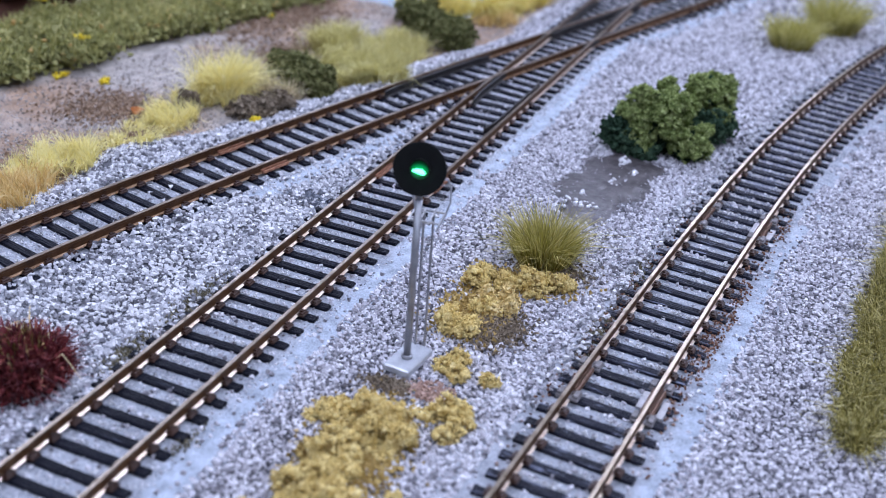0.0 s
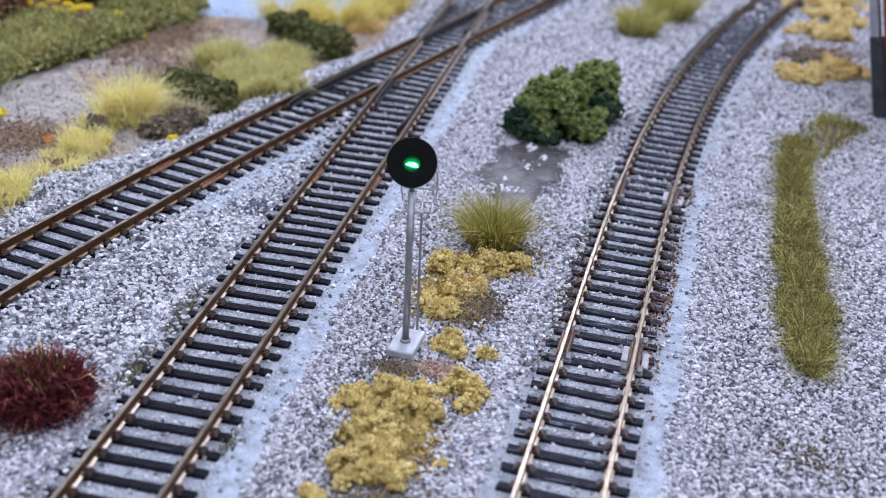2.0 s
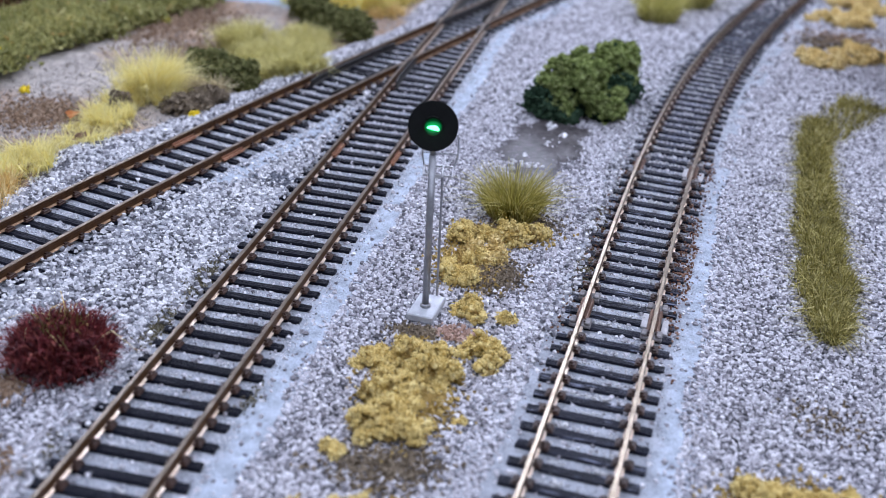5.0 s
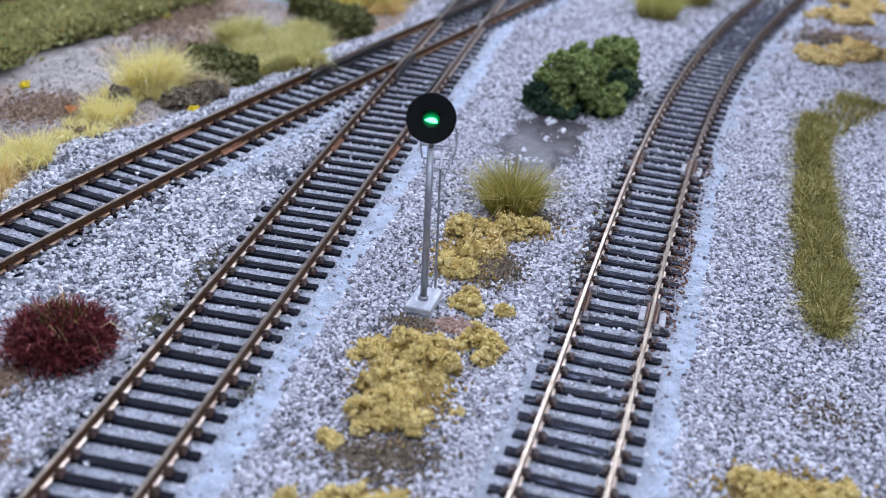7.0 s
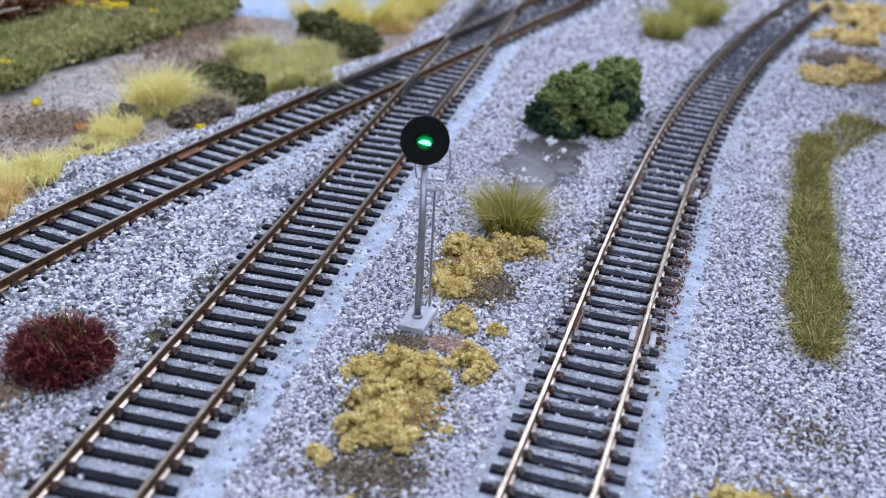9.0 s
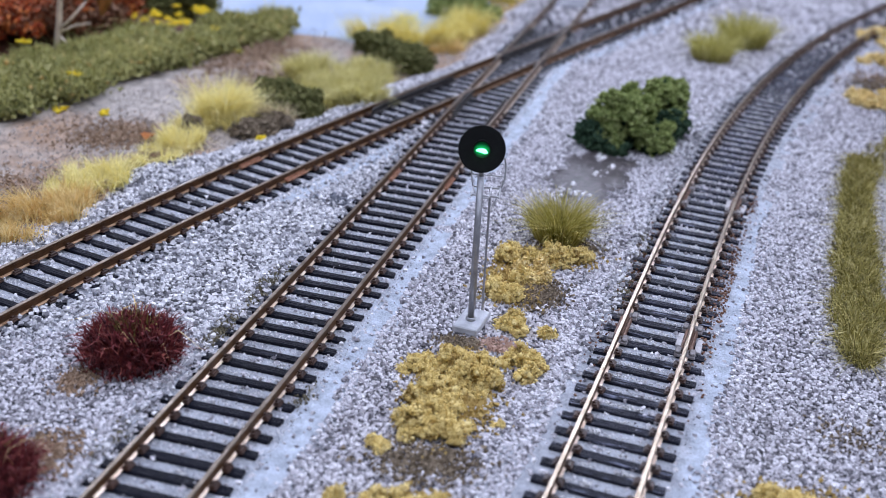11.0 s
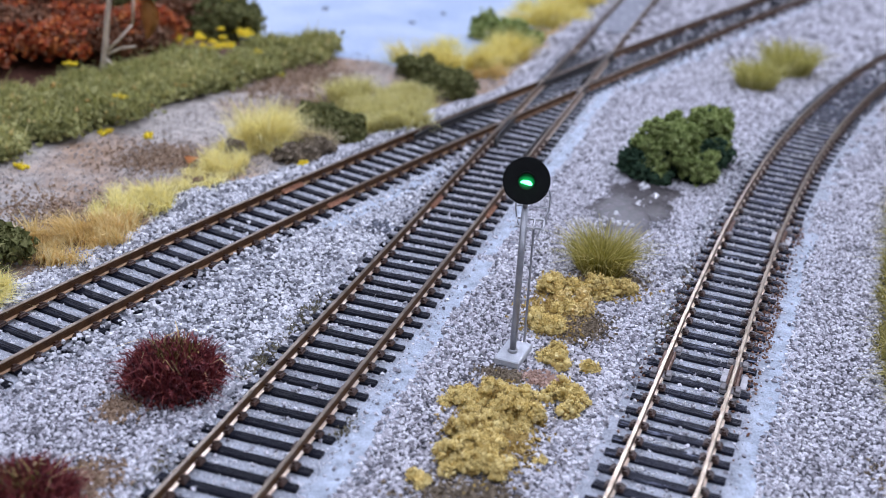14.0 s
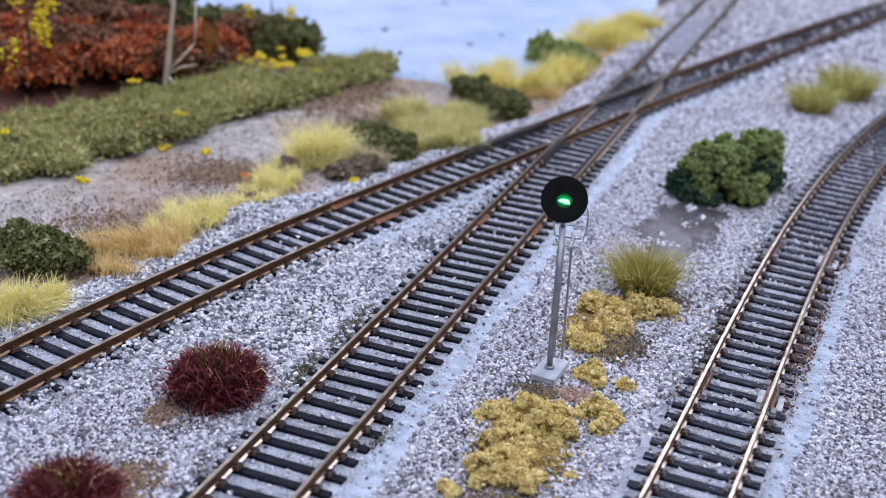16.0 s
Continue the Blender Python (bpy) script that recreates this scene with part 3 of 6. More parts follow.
TIES = [tie_mesh(s) for s in range(5)]


def dust_sheen_streaks(m, amount, tone):
    """Thin broken pale lines along a tie, dust and painted bluish sheen in one, another pattern on each one."""
    t = m.node_tree
    n, l = t.nodes, t.links
    b = n["Principled BSDF"]
    co, info, squeeze, grain, ramp, mix = (n.new("ShaderNode" + k) for k in ("TexCoord", "ObjectInfo", "Mapping", "TexNoise", "ValToRGB", "MixRGB"))
    squeeze.inputs["Scale"].default_value = (0.10, 1.0, 1.0)
    grain.noise_dimensions = "4D"
    grain.inputs["Scale"].default_value, grain.inputs["Detail"].default_value = 1900.0, 3.0
    times = n.new("ShaderNodeMath")
    times.operation = "MULTIPLY"
    times.inputs[1].default_value = 40.0
    l.new(info.outputs["Random"], times.inputs[0])
    l.new(times.outputs[0], grain.inputs["W"])
    l.new(co.outputs["Object"], squeeze.inputs["Vector"])
    l.new(squeeze.outputs[0], grain.inputs["Vector"])
    ramp.color_ramp.elements[0].position, ramp.color_ramp.elements[1].position = 0.66 - amount, 0.80 - amount
    l.new(grain.outputs["Fac"], ramp.inputs[0])
    l.new(ramp.outputs[0], mix.inputs[0])
    l.new(b.inputs["Base Color"].links[0].from_socket, mix.inputs[1])
    mix.inputs[2].default_value = (*tone, 1)
    l.new(mix.outputs[0], b.inputs["Base Color"])


# bluish tones: pale dust plus the ties' sheen put into the colour
dust_sheen_streaks(M_TIE, 0.0, (0.10, 0.11, 0.16))
dust_sheen_streaks(M_TIE_DUSTY, 0.07, (0.30, 0.33, 0.44))
DUSTY_TIES = [tie_mesh(40 + s, 2.46, M_TIE_DUSTY) for s in range(5)]
CHAIR = chair_mesh()


def joiner_mesh(m):
    bm = bmesh.new()
    box(bm, -0.15, -0.50, 0.0, 0.15, 0.50, 0.028, 0.008)
    for s in (-1, 1):
        box(bm, s * 0.105 - 0.035, -0.50, 0.026, s * 0.105 + 0.035, 0.50, 0.075, 0.014)
        box(bm, s * 0.05 - 0.018, -0.50, 0.06, s * 0.05 + 0.018, 0.50, 0.12, 0.008)
    return mesh_bm("rail_joiner", bm, m)


def plate_mesh():
    bm = bmesh.new()
    box(bm, -0.24, -0.17, -0.02, 0.24, 0.17, 0.045, 0.015)
    box(bm, 0.10, -0.13, 0.04, 0.23, 0.13, 0.11, 0.02)
    box(bm, -0.23, -0.13, 0.04, -0.10, 0.13, 0.11, 0.02)
    return mesh_bm("joint_plate", bm, M_PLATE)


M_PLATE = mat("grey_brown_plate", (0.10, 0.09, 0.085), (0.34, 0.32, 0.32), rough=0.55, scale=500)
M_GRIT = mat("pale_grit", ((0.40, 0.40, 0.42), (0.70, 0.70, 0.70)), (0.90, 0.89, 0.88), rough=0.6, island=0.8, scale=900)
PLATE = plate_mesh()


def pale_plate_mesh():
    bm = bmesh.new()
    box(bm, -0.075, -0.32, -0.03, 0.075, 0.32, 0.02, 0.012)
    return mesh_bm("joint_plate", bm, M_PLATE_PALE)


M_PLATE_PALE = mat("pale_grey_plate", (0.34, 0.33, 0.34), (0.60, 0.58, 0.58), rough=0.5, scale=500)
PALE_PLATE = pale_plate_mesh()
M_JOINER_DULL = mat("dull_brown_joiner", (0.06, 0.032, 0.022), (0.26, 0.15, 0.10), rough=0.45, metal=0.4, scale=700)
JOINER, JOINER_DULL = joiner_mesh(M_JOINER), joiner_mesh(M_JOINER_DULL)


def place_on(which, y, offset, z, turn=0.0):
    s = float(slope(which, y))
    n = 1 / math.sqrt(1 + s * s)
    x = float(centre_x(which, y)) + offset * n
    return pose(x * CM, (y - offset * s * n) * CM, z * CM, 0, 0, -math.degrees(math.atan(s)) + turn)


def cross_gap(y):
    """Distance between the centre lines of the two crossing tracks."""
    return abs(float(beside("middle", centre_x("left", y), y)))


def build_track(which, label, head, lift, joints, pitch=0.6, gauge=GAUGE):
    track = thing("railway_track", label, "track", group="model railway tracks")
    y0, y1 = TRACKS[which][1:]
    y1 = y1 + (0 if which != "right" else 8)
    rng = random.Random(which)
    for side in (-1, 1):
        me = sweep(along(which, side * gauge, y0, y1), TIE_TOP + lift, PROFILE, head, M_RAIL_DARK if which == "left" else M_RAIL, "rail", M_FOOT_DARK if which == "left" else M_FOOT)
        part("rail", me, track)
    y, k, grit = y0 + 0.2, 0, []
    while y < y1:
        step = pitch / math.sqrt(1 + float(slope(which, y)) ** 2)
        crossing = which != "right" and cross_gap(y) < 2.1
        if not crossing:
            tie = part("tie", (DUSTY_TIES if which == "right" else TIES)[rng.randrange(5)], track, at=place_on(which, y + rng.uniform(-0.02, 0.02), rng.uniform(-0.03, 0.03), TIE_TOP - 0.002, rng.uniform(-1.2, 1.2)))
            if not any(abs(y - j) < 0.55 for j in joints):
                for side in (-1, 1):
                    part("rail_chair", CHAIR, tie, at=pose(side * gauge * CM, 0, 0))
        grit.append(y + step * 0.5)
        y += step
        k += 1
    nr = np.random.default_rng(61)
    g = np.array([v for v in grit if v < 22 and (which == "right" or cross_gap(v) > 2.1)])
    n = 52 if which == "right" else 46
    off = nr.uniform(-0.76, 0.76, (len(g), n))
    lump = 0.5 + 0.5 * vnoise(off * 1.0 + g[:, None] * 7.3, g[:, None] * 5.1 + off * 0, 0.35, 3)
    gy = g[:, None] - 0.135 + np.abs(nr.normal(0, 0.05, off.shape))
    s = slope(which, gy)
    q = np.sqrt(1 + s * s)
    px, py = centre_x(which, gy) + off / q, gy - off * s / q
    size = (0.014 + 0.036 * lump**2) * (1.0 if which == "right" else 0.75)
    pz = 0.125 + nr.uniform(-0.02, 0.03, off.shape)
    v, f = chips(np.stack([px, py, pz], -1).reshape(-1, 3), size.ravel(), nr, rough=0.4)
    tagged(new("tie_grit", mesh_np("tie_grit", v, f, M_GRIT)), "pale grit lying against the ties", "ballast", kind="stuff")
    for j in joints:
        for side in (-1, 1):
            if which == "right":
                for dy in (-0.62, 0.62):
                    part("joint_plate", PLATE, track, "grey-brown plate under a rail joint", at=place_on(which, j + dy, side * gauge, TIE_TOP + 0.004))
            if which == "right" and side > 0:
                part("joint_plate", PALE_PLATE, track, "pale grey plate inside a rail joint", at=place_on(which, j + 0.05, gauge - 0.21, TIE_TOP - 0.008))
                part("joint_plate", PALE_PLATE, track, "pale grey plate outside a rail joint", at=place_on(which, j - 0.1, gauge + 0.25, TIE_TOP - 0.014))
            part("rail_joiner", JOINER_DULL if which == "right" else JOINER, track, "brown rail joiner" if which == "right" else "coppery rail joiner", at=place_on(which, j, side * gauge, TIE_TOP + lift + 0.001))
    return track


build_track("right", "brown-railed curving track with bright worn rail tops", M_HEAD_BRIGHT, 0.0, (0.2, 9.2), gauge=0.79)
build_track("middle", "straight track with brown painted rails and black ties", M_HEAD, 0.0, (8.6,))
build_track("left", "curving track with brown painted rails and black ties", M_HEAD_DARK, 0.012, (8.2,))


def build_crossing():
    """Diamond crossing where two tracks meet: long ties, frogs and check rails."""
    c = thing("diamond_crossing", "dark diamond crossing with black frogs and check rails", "crossing")
    ys = np.arange(8, 40, 0.02)
    gap = np.array([float(beside("middle", centre_x("left", y), y)) for y in ys])
    rng = random.Random(4)
    inside = ys[np.abs(gap) < 2.1]
    y = inside[0]
    while y < inside[-1]:
        xm = (float(centre_x("left", y)) + float(centre_x("middle", y))) / 2
        s = (float(slope("left", y)) + float(slope("middle", y))) / 2
        g = cross_gap(y)
        me = tie_mesh(200 + int(100 * y), 2.64 + g)
        part("tie", me, c, at=pose(xm * CM, y * CM, (TIE_TOP - 0.004) * CM, 0, 0, -math.degrees(math.atan(s))))
        y += 0.57
    for a in (-1, 1):
        for b in (-1, 1):
            pl, pm = along("left", a * GAUGE, 8, 40, 0.02), along("middle", b * GAUGE, 8, 40, 0.02)
            off = np.array([np.min(np.linalg.norm(pm - q, axis=1)) for q in pl])
            q = pl[np.argmin(off)]
            s = (float(slope("left", q[1])) + float(slope("middle", q[1]))) / 2
            bm = bmesh.new()
            box(bm, -0.2, -0.75, 0, 0.2, 0.75, 0.235, 0.03)
            for v in bm.verts:
                if abs(v.co.y) > 0.6:
                    v.co.x *= 0.45
            part("frog", mesh_bm("frog", bm, M_FROG), c, "black plastic frog", at=pose(q[0] * CM, q[1] * CM, TIE_TOP * CM, 0, 0, -math.degrees(math.atan(s))))
    for which, off, ya, yb in (("middle", 0.70, 12.6, 17.6), ("middle", -0.70, 14.6, 18.0), ("left", -0.70, 22.5, 28.0), ("left", 0.70, 23.5, 28.5), ("middle", -0.70, 23.5, 28.0), ("left", 0.70, 13.5, 17.0), ("middle", 0.70, 24.0, 28.0), ("left", -0.70, 14.0, 19.0)):
        p = along(which, off, ya, yb, 0.25)
        n = len(p)
        flare = np.array([max(0, 1 - i / 3, 1 - (n - 1 - i) / 3) for i in range(n)]) * 0.10 * (-1 if off > 0 else 1)
        s = slope(which, p[:, 1])
        p = p + flare[:, None] * np.stack([1 / np.sqrt(1 + s * s), -s / np.sqrt(1 + s * s)], 1)
        prof = [(x * 0.75, h * 0.93) for x, h in PROFILE]
        part("check_rail", sweep(p, TIE_TOP + 0.004, prof, M_FROG, M_FROG, "check_rail"), c, "black check rail with flared ends")


build_crossing()


def build_plate():
    bm = bmesh.new()
    box(bm, -0.74, -5.0, -0.2, 0.74, 5.0, 0.05, 0.015)
    ob = thing("track_plate", "flat dark grey plate lying between the rails", "plate", me=mesh_bm("track_plate", bm, M_TRACK_PLATE))
    ob.matrix_basis = place_on("middle", 38.6, 0.0, TIE_TOP + 0.06)


build_plate()

# ---- the signal ----


def build_signal():
    sig = thing("railway_signal", "silver searchlight signal with black disc and lit green lens", "signal", 0.0, -0.1, 0.06)
    bm = bmesh.new()
    box(bm, -0.31, -0.46, -0.05, 0.31, 0.60, 0.13, 0.025)
    part("base", mesh_bm("base", bm, M_BASE), sig, "pale grey base block", at=pose(0, 0, 0, 0, 0, -14))
    lean = Vector((-0.015, 0.13, 1.0))

    def up(z, x=0.0, y=0.0):
        return Vector((lean.x * z + x, lean.y * z + y, z))

    bm = bmesh.new()
    tube(bm, [up(0.10), up(3.6)], 0.078, 14)
    tube(bm, [up(0.11), up(0.19)], 0.12, 14)
    tube(bm, [up(3.55), up(4.0)], 0.06, 12)
    part("mast", mesh_bm("mast", bm, M_SILVER, True), sig)
    pale = mat("pale_silver_paint", (0.42, 0.43, 0.45), (0.66, 0.67, 0.70), rough=0.32, metal=0.5, scale=400, fine=6000, bump=0.08)
    ladder = part("ladder", None, sig)
    ladder.empty_display_size = 0.005
    feet = (Vector((0.04, 0.56, 0.10)), Vector((0.23, 0.56, 0.10)))
    tops = (Vector((-0.03, 0.90, 3.15)), Vector((0.17, 0.90, 3.15)))
    for a, b in zip(feet, tops):
        bm = bmesh.new()
        tube(bm, [a, b], 0.03, 6)
        part("stile", mesh_bm("stile", bm, M_SILVER), ladder)
    for k in range(7):
        q = (k + 0.55) / 7.1
        bm = bmesh.new()
        tube(bm, [feet[0].lerp(tops[0], q), feet[1].lerp(tops[1], q)], 0.022, 5)
        part("rung", mesh_bm("rung", bm, pale), ladder)
    platform = part("platform", None, sig)
    platform.empty_display_size = 0.005
    bars = [(-0.24, y0 - 0.02, 3.13, 0.40, y0 + 0.02, 3.17) for y0 in (0.42, 0.95)] + [(x0 - 0.018, 0.36, 3.135, x0 + 0.018, 0.98, 3.165) for x0 in (-0.24, -0.02, 0.18, 0.40)]
    for bar in bars:
        bm = bmesh.new()
        box(bm, *bar)
        part("platform_bar", mesh_bm("platform_bar", bm, pale), platform)
    for dx, out in ((-0.24, -0.06), (0.40, 0.08)):
        bm = bmesh.new()
        tube(bm, [Vector((dx * 0.45 + 0.08, 0.84, 2.75)), Vector((dx, 0.95, 3.1)), Vector((dx + out, 0.98, 3.4)), Vector((dx + out, 0.95, 3.75)), Vector((dx + out * 0.5, 0.8, 3.98)), Vector((dx * 0.5, 0.55, 4.05))], 0.022, 6)
        part("handrail", mesh_bm("handrail", bm, pale), sig)
    for z in (3.45, 3.75):
        bm = bmesh.new()
        tube(bm, [Vector((-0.30, 0.97, z)), Vector((0.48, 0.97, z))], 0.016, 6)
        part("handrail", mesh_bm("handrail", bm, pale), sig)
    head = Vector((-0.08, 0.46, 4.26))
    aim = Vector((0.07, -1.0, 0.30)).normalized()
    m = Matrix.Translation(head * CM) @ (-aim).to_track_quat("-Z", "Y").to_matrix().to_4x4()
    # disc: local z points to the viewer
    bm = bmesh.new()
    tube(bm, [(0, 0, -0.09), (0, 0, -0.05), (0, 0, -0.012), (0, 0, 0.0)], [0.50, 0.54, 0.54, 0.525], 40)
    disc = part("target_disc", mesh_bm("target_disc", bm, M_BLACK), sig, "matt black round target", at=m)
    bm = bmesh.new()
    tube(bm, [(0, 0, -0.10), (0, 0, -0.45), (0, 0, -0.55)], [0.30, 0.30, 0.22], 20)
    box(bm, -0.12, -0.42, -0.42, 0.12, -0.2, -0.15, 0.02)
    part("lamp_housing", mesh_bm("lamp_housing", bm, M_BLACK), sig, "black lamp housing", at=m)
    bm = bmesh.new()
    seg = 20
    inner, outer = [], []
    for r, store in ((0.19, inner), (0.215, outer)):
        for s in range(seg + 1):
            a = math.radians(-20 + 220 * s / seg)
            deep = 0.03 + 0.07 * max(0.0, math.sin(a))
            store.append((bm.verts.new((r * math.cos(a), r * math.sin(a), -0.01)), bm.verts.new((r * math.cos(a), r * math.sin(a), deep))))
    for s in range(seg):
        bm.faces.new((inner[s][0], inner[s + 1][0], inner[s + 1][1], inner[s][1]))
        bm.faces.new((outer[s][0], outer[s][1], outer[s + 1][1], outer[s + 1][0]))
        bm.faces.new((inner[s][1], inner[s + 1][1], outer[s + 1][1], outer[s][1]))
    for s in (0, seg):
        bm.faces.new((inner[s][0], inner[s][1], outer[s][1], outer[s][0]))
    part("visor", mesh_bm("visor", bm, M_BLACK), disc, "short black hood over the lens")
    glass, t, b = nodes_of("green_lens_glass")
    b.inputs["Base Color"].default_value = (0.004, 0.05, 0.02, 1)
    b.inputs["Emission Color"].default_value = (0.0, 0.5, 0.12, 1)
    co, grad, ramp = t.nodes.new("ShaderNodeTexCoord"), t.nodes.new("ShaderNodeTexGradient"), t.nodes.new("ShaderNodeValToRGB")
    mp = t.nodes.new("ShaderNodeMapping")
    mp.inputs["Scale"].default_value = (480, 700, 0)
    grad.gradient_type = "SPHERICAL"
    t.links.new(co.outputs["Object"], mp.inputs["Vector"])
    t.links.new(mp.outputs[0], grad.inputs[0])
    t.links.new(grad.outputs[0], ramp.inputs[0])
    e = ramp.color_ramp.elements
    e[0].position, e[0].color = 0.05, (0.05, 0.05, 0.05, 1)
    e[1].position, e[1].color = 0.8, (1.0, 1.0, 1.0, 1)
    t.links.new(ramp.outputs[0], b.inputs["Emission Strength"])
    b.inputs["Roughness"].default_value = 0.12
    glow, t, b = nodes_of("lit_green_diode")
    b.inputs["Base Color"].default_value = (0.05, 0.6, 0.3, 1)
    b.inputs["Emission Color"].default_value = (0.10, 1.0, 0.34, 1)
    b.inputs["Emission Strength"].default_value = 7.0
    bm = bmesh.new()
    bmesh.ops.create_uvsphere(bm, u_segments=24, v_segments=10, radius=0.185)
    bmesh.ops.scale(bm, vec=(1, 1, 0.18), verts=bm.verts)
    lens = part("lens", mesh_bm("lens", bm, glass, True), disc, "dark green glass lens", at=pose(0, -0.02 * CM, 0))
    bm = bmesh.new()
    tube(bm, [(-0.13, -0.005, 0.03), (-0.07, 0.005, 0.045), (0.01, 0.0, 0.05), (0.07, -0.015, 0.045), (0.12, -0.045, 0.03)], [0.012, 0.036, 0.05, 0.05, 0.02], 10)
    part("diode", mesh_bm("diode", bm, glow, True), disc, "glowing green light in the lens", at=pose(0, -0.03 * CM, 0.03 * CM))
    return sig


build_signal()

# ---- plants: crumbs of foam and tufts of grass ----


def blob_points(rng, blobs, n, inner=0.35, ragged=0.13):
    """Points on the upper skins of ellipsoids (x, y, z, rx, ry, rz), shared out by their size."""
    b = np.asarray(blobs, float)
    w = (b[:, 3] * b[:, 4] + b[:, 3] * b[:, 5] + b[:, 4] * b[:, 5])
    i = rng.choice(len(b), n, p=w / w.sum())
    d = rng.normal(size=(n, 3))
    d /= np.linalg.norm(d, axis=1)[:, None]
    d[:, 2] = np.where(d[:, 2] < -0.25, -d[:, 2], d[:, 2])
    r = np.where(rng.random(n) < inner, rng.uniform(0.6, 1.0, n), 1 + rng.normal(0, ragged, n))
    p = b[i, :3] + d * b[i, 3:6] * r[:, None]
    return p


def crumbs(blobs, n, size, seed, m, name, floor=True, flat=1.0, ragged=0.13):
    rng = np.random.default_rng(seed)
    p = blob_points(rng, blobs, n, ragged=ragged)
    if floor:
        p[:, 2] = np.maximum(p[:, 2], 0.0)
    v, f = chips(p, size * rng.uniform(0.6, 1.5, n), rng, flat=flat, rough=0.45, shard=True)
    return mesh_np(name, v, f, m)


def patch_blobs(seed, rx, ry, h, count, turn=0.0, lump=0.28):
    """Low lumps spread over an uneven patch."""
    rng = random.Random(seed)
    out = []
    while len(out) < count:
        a, r = rng.uniform(0, 2 * math.pi), math.sqrt(rng.random())
        x, y = rx * r * math.cos(a), ry * r * math.sin(a)
        if rng.random() < 0.25 + 0.75 * (1 - r * r) or r > 0.8 and rng.random() < 0.5:
            s = lump * rng.uniform(0.55, 1.25)
            c, t = math.cos(turn), math.sin(turn)
            out.append((x * c - y * t, x * t + y * c, h * rng.uniform(0.0, 0.35) * (1.1 - r * 0.6), s, s * rng.uniform(0.8, 1.2), h * rng.uniform(0.3, 1.0) * (1.1 - r * 0.5)))
    return out


def foam_patch(name, label, x, y, rx, ry, h, n, seed, m, turn=0.0, size=0.032, count=40, lump=0.28, group="", category="ground cover"):
    z = float(ground_z(x, y))
    if size < 0.04:
        n, lump, h = int(n * 2.0), lump * 0.72, h * 1.15
    me = crumbs(patch_blobs(seed, rx, ry, h, count, turn, lump), n, size, seed, m, name, ragged=0.2)
    return thing(name, label, category, x, y, z, group=group, me=me)


def blades(rng, base, n_height, lean_xy, width):
    """Thin bent blades: base (n,3), heights (n,), leaning vectors (n,2)."""
    n = len(base)
    a = rng.uniform(0, 2 * math.pi, n)
    w = np.stack([np.cos(a), np.sin(a), np.zeros(n)], 1) * (width * rng.uniform(0.6, 1.3, n))[:, None]
    h = n_height
    mid = base + np.column_stack([lean_xy * 0.35 * h[:, None], 0.6 * h])
    tip = base + np.column_stack([lean_xy * h[:, None], h * np.sqrt(np.clip(1 - 0.45 * (lean_xy**2).sum(1), 0.12, 1))])
    v = np.stack([base - w, base + w, mid - 0.8 * w, mid + 0.8 * w, tip - 0.25 * w, tip + 0.25 * w], 1).reshape(-1, 3)
    o = (np.arange(n) * 6)[:, None]
    f = np.stack([o + (0, 1, 3, 2), o + (2, 3, 5, 4)], 1).reshape(-1, 4)
    return v, f


def tuft(name, label, x, y, r, h, n, seed, m, spread=0.9, width=0.014, squash=1.0, turn=0.0, category="grass tuft", group="", base=True, base_mat=None):
    """A clump of grass whose blades fan out from a small root ball."""
    rng = np.random.default_rng(seed)
    a, q = rng.uniform(0, 2 * math.pi, n), np.sqrt(rng.random(n))
    px, py = r * q * np.cos(a), r * q * np.sin(a) * squash
    lx, ly = np.cos(a) * q * spread + rng.normal(0, 0.22, n), np.sin(a) * q * spread + rng.normal(0, 0.22, n)
    c, s = math.cos(turn), math.sin(turn)
    px, py, lx, ly = px * c - py * s, px * s + py * c, lx * c - ly * s, lx * s + ly * c
    hh = h * rng.uniform(0.55, 1.1, n)
    v, f = blades(rng, np.column_stack([px * 0.62, py * 0.62, np.full(n, -0.03)]), hh, np.stack([lx, ly], 1), width)
    z = float(ground_z(x, y))
    ob = thing(name, label, category, x, y, z, group=group)
    part("grass", mesh_np("grass", v, f, m), ob)
    if base:
        me = crumbs([(0, 0, 0.02, r * 0.6, r * 0.6 * squash, 0.10)], 260, 0.045, seed, base_mat or M_FOAM_BROWN, "root")
        part("root", me, ob, "dark earthy root")
    return ob


def mat_grass(name, label, outline, h, n, seed, m, width=0.012, lean=0.5, kind="stuff", category="grass"):
    """A strip of short grass: outline(u, v) maps the unit square onto the ground."""
    rng = np.random.default_rng(seed)
    u = rng.random(n)
    v = np.where(rng.random(n) < 0.7, rng.uniform(0.1, 0.9, n), rng.uniform(-0.12, 1.12, n))
    x, y = outline(u, v)
    full = vnoise(x, y, 0.45, seed) + 0.5 * vnoise(x, y, 0.16, seed + 1) > -0.62 + 1.1 * (np.abs(v - 0.5) > 0.42)
    x, y, v = x[full], y[full], v[full]
    n = len(x)
    z = ground_z(x, y)
    hh = h * rng.uniform(0.45, 1.15, n) * (1 - 0.55 * (2 * np.abs(v - 0.5)) ** 3)
    vv, f = blades(rng, np.column_stack([x, y, z - 0.02]), hh, rng.normal(0, lean, (n, 2)), width)
    return tagged(new(name, mesh_np(name, vv, f, m)), label, category, kind=kind)


